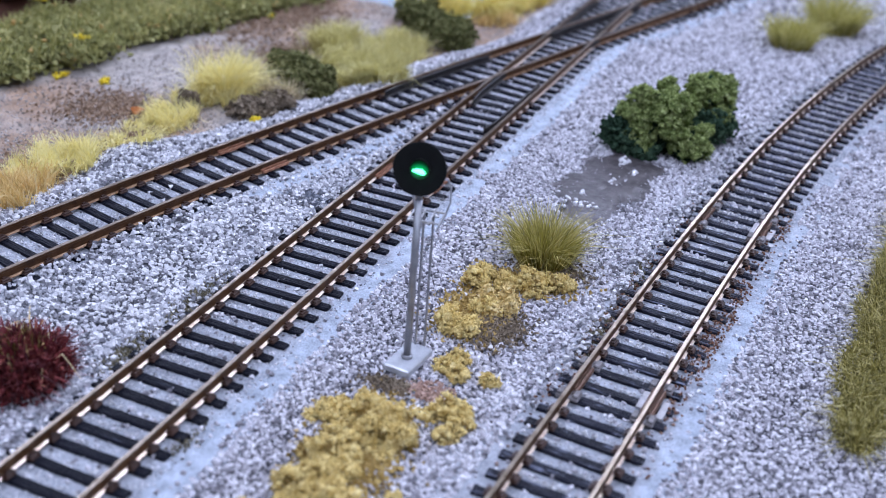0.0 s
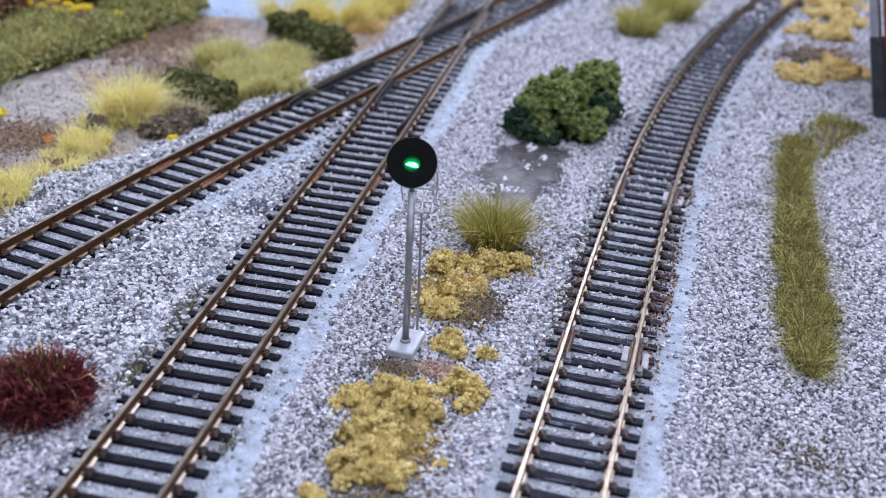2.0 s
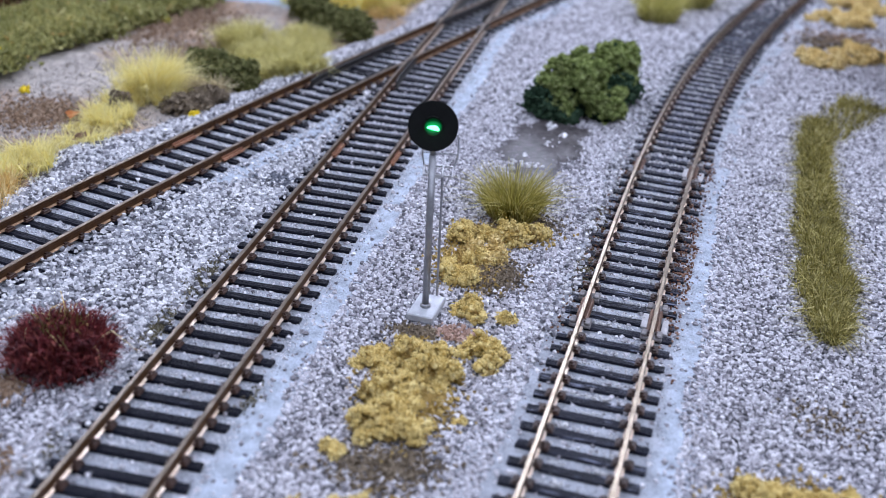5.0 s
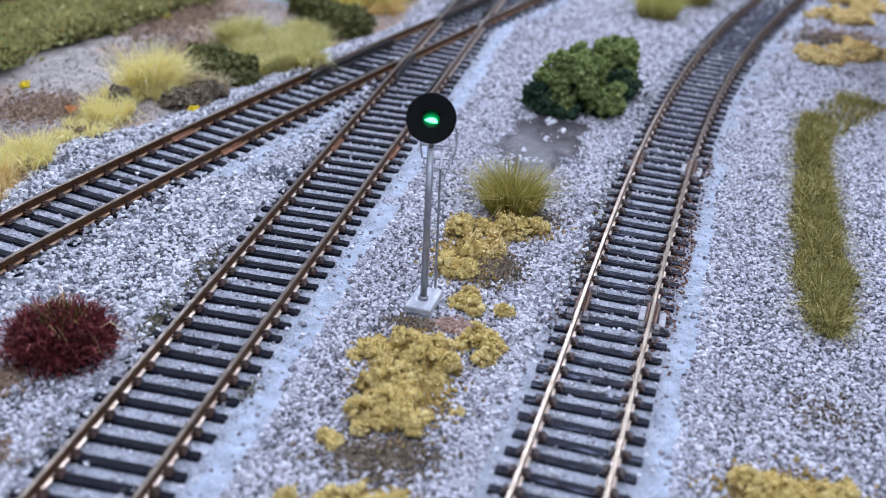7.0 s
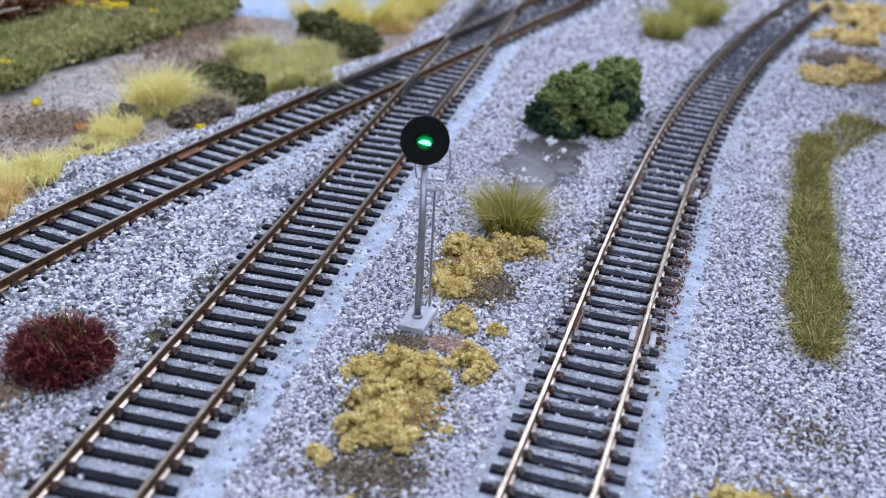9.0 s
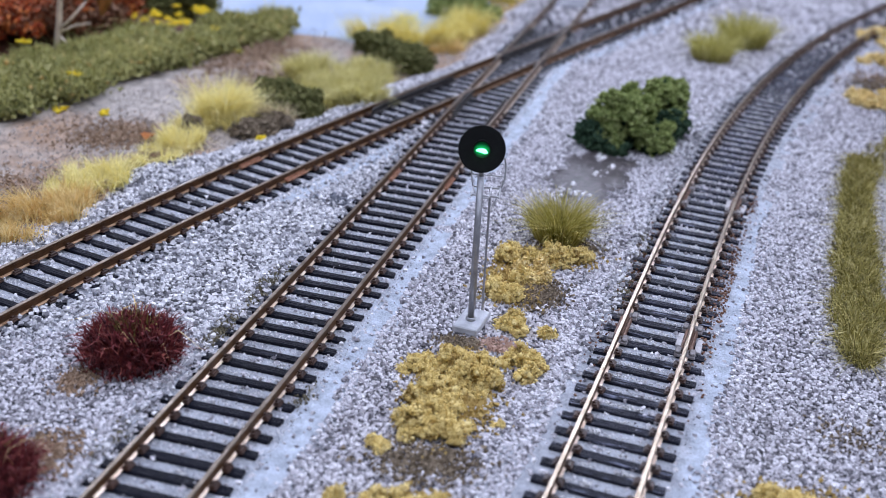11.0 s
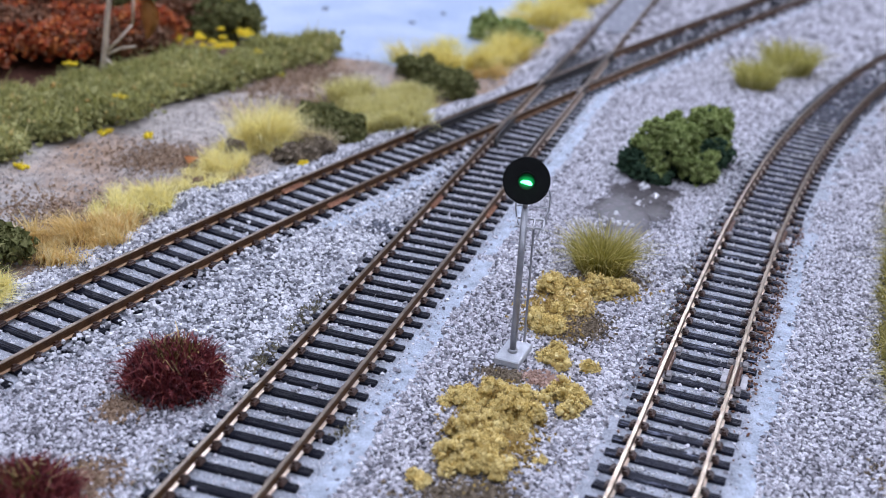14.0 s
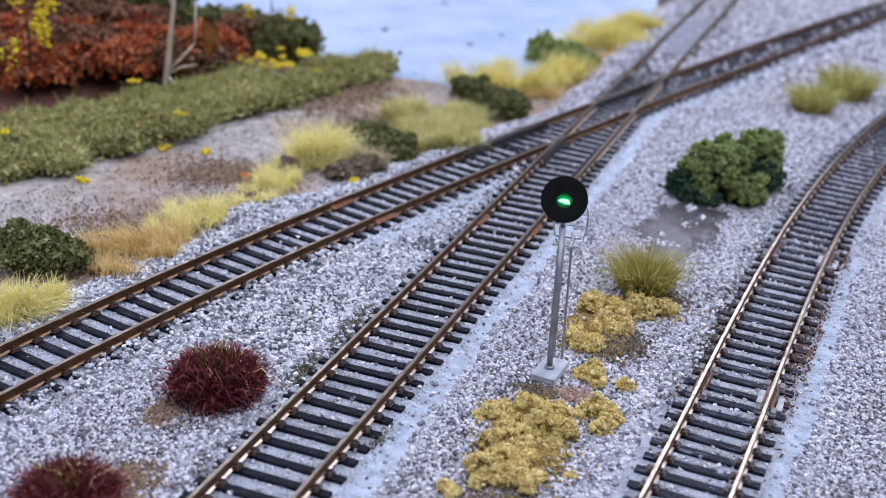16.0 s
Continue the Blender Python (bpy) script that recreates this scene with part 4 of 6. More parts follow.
def strewn(name, label, x, y, rx, ry, n, seed, m, size=0.035, turn=0.0, category="soil"):
    """Loose crumbs thinning out from the middle, lying on the ground."""
    rng = np.random.default_rng(seed)
    u, w = rng.normal(0, 0.5, n) * rx, rng.normal(0, 0.5, n) * ry
    px, py = u * math.cos(turn) - w * math.sin(turn), u * math.sin(turn) + w * math.cos(turn)
    z0 = float(ground_z(x, y))
    s = size * rng.uniform(0.5, 1.4, n)
    pz = ground_z(x + px, y + py) - z0 + 0.045 + s * rng.uniform(-0.3, 0.8, n)
    v, f = chips(np.column_stack([px, py, pz]), s * 1.1, rng, rough=0.45, shard=True)
    return thing(name, label, category, x, y, z0, me=mesh_np(name, v, f, m))

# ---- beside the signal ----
# brown underlayer of the mats, darkened to paint shade into their gaps
M_FOAM_SHADE = mat("shaded_ochre_foam", ((0.21, 0.14, 0.046), (0.44, 0.31, 0.105)), (0.62, 0.47, 0.19), rough=0.95, island=0.5, scale=400, spec=0.1)
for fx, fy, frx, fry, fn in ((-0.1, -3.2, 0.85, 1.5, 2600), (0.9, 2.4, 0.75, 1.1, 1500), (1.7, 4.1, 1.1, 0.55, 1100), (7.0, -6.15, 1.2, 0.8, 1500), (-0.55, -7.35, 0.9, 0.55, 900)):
    strewn("foam_crumbs", "brown ochre foam crumbs under thicker mats, darkened as gap shade", fx, fy, frx, fry, fn, 900 + fn, M_FOAM_SHADE, size=0.04, category="ground cover")
M_MOSS = mat("brown_olive_moss", ((0.06, 0.052, 0.034), (0.15, 0.132, 0.085)), (0.30, 0.27, 0.18), rough=0.95, island=0.6, scale=400, spec=0.1)


def joined(name, sets, mats, index, smooth):
    """One mesh out of several sets of chips, each with its material and shading."""
    v, f, base = [], [], 0
    for a, b in sets:
        v.append(a)
        f.append(b + base)
        base += len(a)
    counts = [len(b) for _, b in sets]
    return mesh_np(name, np.concatenate(v), np.concatenate(f), mats, smooth=np.repeat(smooth, counts), index=np.repeat(index, counts))


def craggy_mat(label, x, y, spots, seed, m, n, size=0.023):
    """A thick mat of foam torn into lumps: each spot (x, y, rx, ry, h, count) is a heap of steep knobs, each covered
    with small curls over a heart coloured dark as gap shade.
    """
    rng = random.Random(seed)
    hearts, curls = [], []
    grow = size / 0.023
    for sx, sy, rx, ry, h, count in spots:
        for _ in range(int(count * 0.8 + 0.5)):
            a, r = rng.uniform(0, 2 * math.pi), math.sqrt(rng.random())
            px, py = sx + rx * r * math.cos(a), sy + ry * r * math.sin(a)
            w = rng.uniform(0.11, 0.25)
            top = h * rng.uniform(0.25, 1.25) * (1.05 - 0.45 * r)
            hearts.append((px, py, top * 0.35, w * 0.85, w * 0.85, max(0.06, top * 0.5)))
            for _ in range(18):
                t = rng.uniform(0.03, 0.085) * grow**0.5
                u, e = rng.uniform(0, 2 * math.pi), math.asin(rng.random())
                curls.append((px + w * math.cos(u) * math.cos(e), py + w * math.sin(u) * math.cos(e), max(0.02, top * (0.35 + 0.6 * math.sin(e)) + rng.gauss(0, 0.03)), t, t * rng.uniform(0.7, 1.4), t))
    nr = np.random.default_rng(seed)
    inner, outer = int(n * 0.14), int(n * 0.5)
    p, q = blob_points(nr, hearts, inner, ragged=0.12), blob_points(nr, curls, outer, inner=0.0, ragged=0.34)
    p, q = np.maximum(p, (-1e9, -1e9, 0.0)), np.maximum(q, (-1e9, -1e9, 0.0))
    knobs = np.array(curls)
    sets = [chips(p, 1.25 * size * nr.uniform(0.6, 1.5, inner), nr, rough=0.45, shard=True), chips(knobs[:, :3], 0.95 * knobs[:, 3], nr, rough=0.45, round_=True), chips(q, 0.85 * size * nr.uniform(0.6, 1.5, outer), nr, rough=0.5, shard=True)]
    me = joined("foam_mat", sets, [M_FOAM_SHADE, m], (0, 1, 1), (False, True, False))
    return thing("foam_mat", label, "ground cover", x, y, float(ground_z(x, y)), me=me)


craggy_mat("thick ochre yellow ground foam torn into lumps on grey ballast", -0.1, -3.2, ((0.05, 0.65, 0.75, 0.7, 0.66, 30), (-0.75, 0.95, 0.4, 0.3, 0.4, 8), (0.6, 0.5, 0.36, 0.72, 0.62, 12), (-0.5, -0.35, 0.4, 0.5, 0.6, 10), (0.15, -0.55, 0.65, 0.22, 0.4, 9), (-0.45, -1.45, 0.55, 0.6, 0.6, 17), (0.05, -1.6, 0.4, 0.35, 0.4, 7)), 31, M_FOAM, 50000)
craggy_mat("small ochre foam lump beside a larger mat", 1.3, -1.8, ((0.0, 0.2, 0.32, 0.28, 0.42, 9), (0.2, -0.3, 0.2, 0.3, 0.4, 6), (-0.3, 0.1, 0.15, 0.15, 0.3, 3)), 32, M_FOAM, 4200)
craggy_mat("ochre foam clump at the foot of the signal base", 0.98, 0.05, ((0.0, 0.1, 0.25, 0.3, 0.42, 8), (0.05, -0.3, 0.2, 0.2, 0.35, 4)), 33, M_FOAM, 4000)
craggy_mat("ochre foam clumps with brown soil showing between", 0.66, 1.6, ((0.0, 0.05, 0.34, 0.58, 0.52, 15), (0.42, 1.05, 0.4, 0.35, 0.38, 7)), 34, M_FOAM, 9000)
foam_patch("foam_mat", "dull ochre foam fringe on brown soil", 1.35, 2.9, 0.55, 0.5, 0.40, 1500, 35, M_FOAM_TAN, count=12, lump=0.22)
craggy_mat("long ochre foam ridge in front of a grass tuft", 1.68, 3.95, ((-0.75, -0.2, 0.45, 0.38, 0.55, 11), (0.05, 0.0, 0.5, 0.4, 0.6, 13), (0.8, 0.2, 0.45, 0.34, 0.5, 10)), 36, M_FOAM, 13000)
foam_patch("foam_clump", "tiny ochre foam clump alone on ballast", 1.83, -0.25, 0.2, 0.2, 0.24, 300, 37, M_FOAM, count=4, lump=0.15)
foam_patch("foam_clump", "tiny ochre foam clump beside the thick mat", 0.9, -4.25, 0.12, 0.12, 0.16, 120, 38, M_FOAM, count=3, lump=0.10)
foam_patch("foam_clump", "small ochre foam clump on brown soil edge", -1.4, -5.5, 0.22, 0.24, 0.26, 360, 39, M_FOAM, count=5, lump=0.16)
craggy_mat("low ochre foam mat on brown crumbly soil", -0.55, -7.35, ((-0.2, 0.0, 0.6, 0.4, 0.4, 14), (0.45, 0.0, 0.35, 0.3, 0.35, 7)), 40, M_FOAM, 8500)
foam_patch("foam_clump", "small ochre foam clump near the low mat", -1.85, -7.3, 0.25, 0.22, 0.26, 360, 41, M_FOAM, count=5, lump=0.15)
craggy_mat("ochre foam mat on ballast beside curving track", 7.0, -6.15, ((-0.5, 0.1, 0.6, 0.6, 0.5, 16), (0.5, -0.1, 0.6, 0.6, 0.45, 16)), 42, M_FOAM, 14000)
for k, (x, y, rx, ry, n, m, lab) in enumerate((
    (1.5, 1.95, 0.6, 0.7, 900, M_FOAM_BROWN, "loose brown soil crumbs between foam clumps"),
    (-0.1, -0.95, 0.5, 0.25, 260, M_FOAM_BROWN, "loose brown soil crumbs before the signal base"),
    (0.75, -0.95, 0.42, 0.28, 230, M_FOAM_PINK, "pinkish tan soil crumbs by the signal base"),
    (-0.35, -5.8, 0.85, 0.6, 600, M_FOAM_BROWN, "dark brown soil crumbs below the foam mat"),
    (-7.95, -4.35, 0.4, 0.5, 260, M_EARTH, "rusty soil crumbs round a red tuft"),
    (-7.5, -6.9, 0.5, 0.65, 420, M_EARTH, "brown soil crumbs between red tufts"),
    (8.3, -3.2, 0.8, 0.8, 90, M_FOAM_BROWN, "thin brown soil crumbs strewn on ballast"),
    (2.3, 5.0, 0.8, 0.5, 500, M_FOAM_BROWN, "brown crumbs at the foot of a tuft"),
)):
    strewn("soil_crumbs", lab, x, y, rx * 1.1, ry * 1.1, int(n * 1.6), 60 + k, m)
tuft("grass_tuft", "olive green grass tuft with a dark earthy foot", 2.0, 5.35, 0.95, 1.25, 1300, 81, M_GRASS_OLIVE, spread=0.85, group="grass tufts")


M_MOSS_BLADE = mat("brown_olive_blade", ((0.05, 0.03, 0.008), (0.16, 0.11, 0.02)), (0.42, 0.34, 0.10), rough=0.7, thin=0.2, island=0.7, scale=120, bump=0)


def red_tuft(label, x, y, seed, grown=1.0):
    """A dense cushion: short tangled blades and crumbs over a dome, a few olive blades in the middle."""
    ob = tuft("red_tuft", label, x, y, 1.25, 0.75, 1500, seed, M_RED, spread=0.75, width=0.018, group="red tufts", base=False)
    part("cushion", crumbs([(0, 0, 0.0, 0.85, 0.82, 0.66), (0.25, -0.2, 0.15, 0.55, 0.55, 0.5), (-0.35, 0.2, 0.15, 0.55, 0.45, 0.5)], 2600, 0.04, seed, M_RED, "cushion", ragged=0.22), ob)
    rng = np.random.default_rng(seed)
    for name, n, reach, m, lo, hi in (("tip", 1500, 1.08, M_RED, 0.12, 0.42), ("olive_blade", 90, 0.45, M_MOSS_BLADE, 0.2, 0.45), ("straw_blade", 16, 0.8, M_GRASS_STRAW, 0.3, 0.7)):
        a, q = rng.uniform(0, 2 * math.pi, n), np.sqrt(rng.random(n)) * reach
        top = np.column_stack([q * np.cos(a), q * np.sin(a), 0.68 * np.sqrt(np.clip(1.1 - q * q, 0, 1)) + rng.normal(0, 0.06, n)])
        lean = np.stack([q * np.cos(a), q * np.sin(a)], 1) * 0.5 + rng.normal(0, 0.45 if name != "straw_blade" else 0.9, (n, 2))
        v, f = blades(rng, top, rng.uniform(lo, hi, n), lean, 0.019)
        part(name, mesh_np(name, v, f, m), ob)
    ob.scale = (grown, grown, grown)


red_tuft("dense dark red grass cushion on white ballast", -7.15, -3.15, 82)
red_tuft("dark red grass cushion on brown soil", -8.2, -8.0, 83, 0.9)
for k, (x, y, rx, ry, n) in enumerate(((-5.15, 0.7, 0.3, 1.3, 520), (-5.6, -1.7, 0.25, 0.8, 420), (-3.15, -4.1, 0.2, 0.6, 110), (-6.4, -6.3, 0.3, 1.0, 130), (3.75, 2.6, 0.25, 1.5, 420), (4.35, 5.4, 0.22, 1.2, 260))):
    strewn("moss", "thin olive moss along the tie ends", x, y, rx, ry, n, 160 + k, M_MOSS, size=0.02, turn=-0.17, category="moss")


# ---- bush, wet patch and far tufts between the tracks ----


def build_bush(x, y):
    """Crumbly foliage lumps, each with smaller lumps on it, over a hollow heart coloured dark as shade."""
    ob = thing("bush", "clumpy mid-green foliage bush with dark gaps on ballast", "bush", x, y, float(ground_z(x, y)))
    rng = random.Random(12)
    masses = [(-0.3, -0.35, 0.15, 0.90, 0.8, 1.8, 36), (1.2, 1.35, 0.45, 0.68, 0.62, 1.62, 24), (0.8, -0.75, 0.05, 0.5, 0.4, 0.95, 10), (-0.75, -0.45, 0.1, 0.36, 0.36, 0.9, 6), (0.45, 0.5, 0.3, 0.4, 0.4, 0.9, 6)]
    k = 0
    for cx, cy, cz, rx, ry, h, n in masses:
        for i in range(n):
            a, e = 2.4 * i + rng.uniform(-0.4, 0.4), math.asin((i + 0.5) / n)
            q = rng.uniform(0.72, 1.06)
            s = rng.uniform(0.2, 0.38)
            c = (cx + rx * q * math.cos(a) * math.cos(e) ** 0.4, cy + ry * q * math.sin(a) * math.cos(e) ** 0.4, cz + h * q * math.sin(e) * 0.92 + 0.08)
            lobs = [(*c, s * 0.62, s * 0.62, s * 0.6)]
            for _ in range(26):
                u = Vector((rng.gauss(0, 1), rng.gauss(0, 1), rng.gauss(0.35, 1))).normalized() * s * rng.uniform(0.75, 1.1)
                t = s * rng.uniform(0.14, 0.28)
                lobs.append((c[0] + u.x, c[1] + u.y, c[2] + u.z, t, t, t))
            knobs, nr = np.array(lobs), np.random.default_rng(700 + k)
            count = int(3600 * s)
            sets = [chips(knobs[1:, :3], knobs[1:, 3], nr, rough=0.45, round_=True), chips(blob_points(nr, lobs, count, inner=0.0, ragged=0.34), 0.03 * nr.uniform(0.6, 1.5, count), nr, rough=0.5, shard=True)]
            part("foliage", joined("foliage", sets, [M_BUSH], (0, 0), (True, False)), ob)
            k += 1
        # near-black green heart paints shade into the gaps between lumps
        part("foliage", crumbs([(cx, cy, cz, rx * 0.62, ry * 0.62, h * 0.66)], 1500, 0.075, 780 + n, M_BUSH_SHADE, "foliage", ragged=0.2), ob, "inner foliage coloured dark as shade in the gaps")
    # low bluish green lobes; their dark tone includes the bush's shaded side
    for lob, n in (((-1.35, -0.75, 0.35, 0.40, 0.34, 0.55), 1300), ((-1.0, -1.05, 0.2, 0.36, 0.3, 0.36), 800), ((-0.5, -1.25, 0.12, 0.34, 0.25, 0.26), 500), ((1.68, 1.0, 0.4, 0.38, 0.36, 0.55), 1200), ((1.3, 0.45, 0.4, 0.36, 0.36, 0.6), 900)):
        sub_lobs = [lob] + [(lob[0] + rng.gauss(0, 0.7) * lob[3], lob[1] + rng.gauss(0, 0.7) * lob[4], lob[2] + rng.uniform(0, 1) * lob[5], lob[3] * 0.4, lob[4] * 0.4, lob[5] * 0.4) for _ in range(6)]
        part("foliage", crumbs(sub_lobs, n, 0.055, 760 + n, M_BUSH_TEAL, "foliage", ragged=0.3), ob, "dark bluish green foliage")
    return ob


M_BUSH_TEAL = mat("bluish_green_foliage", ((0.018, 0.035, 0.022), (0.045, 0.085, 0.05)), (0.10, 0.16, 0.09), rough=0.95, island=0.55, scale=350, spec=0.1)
build_bush(4.25, 14.2)


def wet_material():
    m, t, b = nodes_of("wet_glued_sand")
    n, l = t.nodes, t.links
    co, no = n.new("ShaderNodeTexCoord"), n.new("ShaderNodeTexNoise")
    no.inputs["Scale"].default_value, no.inputs["Detail"].default_value = 500, 6
    l.new(co.outputs["Object"], no.inputs["Vector"])
    r = n.new("ShaderNodeValToRGB")
    r.color_ramp.elements[0].position, r.color_ramp.elements[0].color = 0.3, (0.036, 0.031, 0.032, 1)
    r.color_ramp.elements[1].position, r.color_ramp.elements[1].color = 0.75, (0.145, 0.128, 0.13, 1)
    l.new(no.outputs["Fac"], r.inputs[0])
    l.new(r.outputs[0], b.inputs["Base Color"])
    b.inputs["Roughness"].default_value = 0.35
    bp = n.new("ShaderNodeBump")
    bp.inputs["Strength"].default_value, bp.inputs["Distance"].default_value = 0.7, 0.0006
    l.new(no.outputs["Fac"], bp.inputs["Height"])
    l.new(bp.outputs[0], b.inputs["Normal"])
    return m


WET_RIM = ((2.5, 12.7), (3.6, 13.0), (4.6, 12.7), (4.2, 11.3), (3.5, 9.6), (3.2, 8.1), (2.3, 7.8), (1.8, 8.8), (2.05, 11.2))


def build_wet_patch():
    rng = np.random.default_rng(5)
    rings, segs = 12, 90
    cx, cy = 3.1, 10.4
    rim = [(x - cx, y - cy) for x, y in WET_RIM]
    turn_at = [math.atan2(y, x) for x, y in rim]
    order = sorted(range(len(rim)), key=lambda k: turn_at[k])
    ta, tr = [turn_at[k] for k in order], [math.hypot(*rim[k]) for k in order]
    v = [(0, 0, 0.125)]
    for r in range(1, rings + 1):
        for s in range(segs):
            a = 2 * math.pi * s / segs - math.pi
            reach = float(np.interp(a, ta, tr, period=2 * math.pi)) * (1.04 + 0.14 * float(vnoise(3 * math.cos(a), 3 * math.sin(a), 0.7, 7)) + 0.10 * float(vnoise(3 * math.cos(a), 3 * math.sin(a), 0.25, 8)))
            q = r / rings
            v.append((q * reach * math.cos(a), q * reach * math.sin(a), 0.125 - 0.14 * q**6))
    f = [(1 + (r - 1) * segs + s, 1 + (r - 1) * segs + (s + 1) % segs, 1 + r * segs + (s + 1) % segs, 1 + r * segs + s) for r in range(1, rings) for s in range(segs)]
    bm = bmesh.new()
    vs = [bm.verts.new((p[0], p[1], p[2] + 0.02 * float(vnoise(p[0], p[1], 0.5, 12)) + 0.004 * rng.normal())) for p in v]
    for q in f:
        bm.faces.new([vs[i] for i in q])
    for s in range(segs):
        bm.faces.new((vs[0], vs[1 + s], vs[1 + (s + 1) % segs]))
    ob = thing("wet_patch", "smooth grey glued patch with glossy white beads as lamp glints", "puddle", cx, cy, float(ground_z(cx, cy)))
    part("glue_film", mesh_bm("glue_film", bm, wet_material(), True), ob)
    # glossy glue beads coloured white to stand in for lamp glints
    glint_bead, t, b = nodes_of("white_glint_glue")
    b.inputs["Base Color"].default_value = (0.95, 0.95, 0.96, 1)
    b.inputs["Roughness"].default_value = 0.08
    b.inputs["Transmission Weight"].default_value = 0.1
    b.inputs["IOR"].default_value = 2.2
    nr = np.random.default_rng(3)
    shapes = []
    for k in range(4):
        v, f = chips(np.zeros((1, 3)), np.array([0.10]), nr, round_=True, rough=0.3)
        shapes.append(mesh_np("glint_bead", v, f, glint_bead, smooth=True))
    rr = random.Random(8)
    rows = [(-1.3, -1.95, 0.25, 0.15, 12), (-0.75, -1.5, 0.35, 0.2, 26), (-0.7, -0.8, 0.15, 0.15, 4), (0.2, 1.9, 0.2, 0.2, 14), (0.45, 1.1, 0.16, 0.25, 7), (0.0, 0.2, 0.14, 0.2, 7)]
    for cx0, cy0, sx, sy, n in rows:
        for _ in range(n):
            s = rr.uniform(0.25, 0.7)
            o = part("glint_bead", shapes[rr.randrange(4)], ob, at=pose((cx0 + rr.gauss(0, sx * 0.6)) * CM, (cy0 + rr.gauss(0, sy * 0.6)) * CM, 0.12 * CM, rr.uniform(0, 90), rr.uniform(0, 90), rr.uniform(0, 90)))
            o.scale = (s, s, s)


build_wet_patch()
strewn("wet_grit", "small grey stones caught in the glued patch", 3.1, 10.4, 1.15, 2.1, 240, 151, M_BALLAST, size=0.04, turn=-0.24, category="stones")
strewn("wet_grit", "pale stones at the rim of the glued patch", 2.2, 9.6, 0.5, 2.2, 110, 152, M_BALLAST, size=0.045, turn=-0.2, category="stones")
tuft("grass_tuft", "yellow-green grass tuft on light ballast", 8.35, 26.6, 1.2, 1.25, 700, 84, M_GRASS_LIME, spread=0.7, width=0.022, group="grass tufts")
tuft("grass_tuft", "taller yellow-green grass tuft on light ballast", 10.1, 29.6, 1.5, 1.5, 900, 85, M_GRASS_LIME, spread=0.7, width=0.022, group="grass tufts")

# ---- right-hand side: grass strip, foam and a small shed ----


def strip_outline(u, v):
    """The grass strip between its two ragged edges."""
    y = -0.45 + 14.7 * u
    rows_y = (-0.45, 0.3, 0.9, 3.0, 5.1, 7.6, 10.3, 13.0, 14.3)
    low = np.interp(y, rows_y, (8.95, 8.75, 8.7, 9.0, 9.5, 10.1, 10.75, 11.45, 11.9))
    high = np.interp(y, rows_y, (9.3, 9.75, 10.0, 10.55, 10.85, 11.25, 11.75, 12.5, 12.5))
    w = (high - low) * (1 + 0.22 * vnoise(u * 18, v * 0 + 3, 1.0, 6))
    x = (low + high) / 2 + (v - 0.5) * w + 0.08 * vnoise(u * 60, v * 9, 1.0, 2)
    return x, y + 0.35 - 0.25 * (x - low) / 1.5


mat_grass("grass_strip", "strip of short olive meadow grass on ballast", strip_outline, 0.55, 11500, 86, M_GRASS_STRIP, width=0.015, lean=0.75)
# dark olive crumbs added under the blades as shade between them
strip_rng = np.random.default_rng(89)
su, sv = strip_rng.random(2600), strip_rng.random(2600)
sx, sy = strip_outline(su, sv)
svert, sface = chips(np.column_stack([sx, sy, ground_z(sx, sy) + 0.05]), strip_rng.uniform(0.03, 0.06, 2600), strip_rng)
tagged(new("strip_soil", mesh_np("strip_soil", svert, sface, M_MOSS)), "dark olive crumbs painting shade under a grass strip", "soil", kind="stuff")


def lobe_outline(u, v):
    u = u + 0.12 * (np.sin(2 * math.pi * (u - 0.35)) + 0.81)
    cx, cy = 12.2 + 2.3 * u, 13.5 + 3.2 * u
    w = (v - 0.5) * 2 * 0.95 * (1 + 0.3 * vnoise(u * 9, v * 0 + 7, 1.0, 9))
    return cx + w * 0.8, cy - w * 0.6


mat_grass("grass_lobe", "sparse olive grass where a strip runs out", lobe_outline, 0.55, 1300, 87, M_GRASS_STRIP, width=0.015, lean=0.6)
craggy_mat("tan yellow ground foam beside a far curve", 15.2, 22.3, ((-1.3, 0.2, 0.6, 0.5, 0.32, 9), (-1.0, -0.8, 0.7, 0.6, 0.36, 11), (-0.1, 0.2, 1.0, 0.9, 0.42, 15), (1.2, 0.7, 0.8, 0.9, 0.42, 13), (0.5, 2.0, 1.1, 0.9, 0.3, 8)), 130, M_FOAM_TAN, 15000, size=0.05)
craggy_mat("yellow foam heap under the far curve", 17.2, 28.6, ((-1.1, -0.3, 0.8, 0.9, 0.42, 12), (-0.1, 0.1, 1.0, 1.3, 0.46, 18), (0.9, 2.4, 1.3, 1.7, 0.5, 25), (0.1, 4.2, 1.2, 1.6, 0.5, 18), (2.0, 4.8, 0.9, 1.6, 0.5, 15)), 131, M_FOAM_TAN, 21000, size=0.06)
foam_patch("foam_clump", "dark green foam clump beside tan foam", 16.9, 22.7, 0.4, 0.35, 0.3, 260, 132, M_MOSS, count=4, lump=0.2)
strewn("soil_crumbs", "dull brown crumbs between foam heaps", 16.0, 25.6, 1.7, 1.2, 420, 141, M_EARTH, size=0.05)
strewn("soil_crumbs", "brown soil crumbs among tan foam", 15.4, 24.6, 1.5, 1.1, 700, 140, M_FOAM_BROWN, size=0.05)

M_SLATE = mat("dark_slate_stone", ((0.06, 0.068, 0.085), (0.18, 0.195, 0.235)), (0.36, 0.38, 0.43), rough=0.7, island=0.7, scale=900)
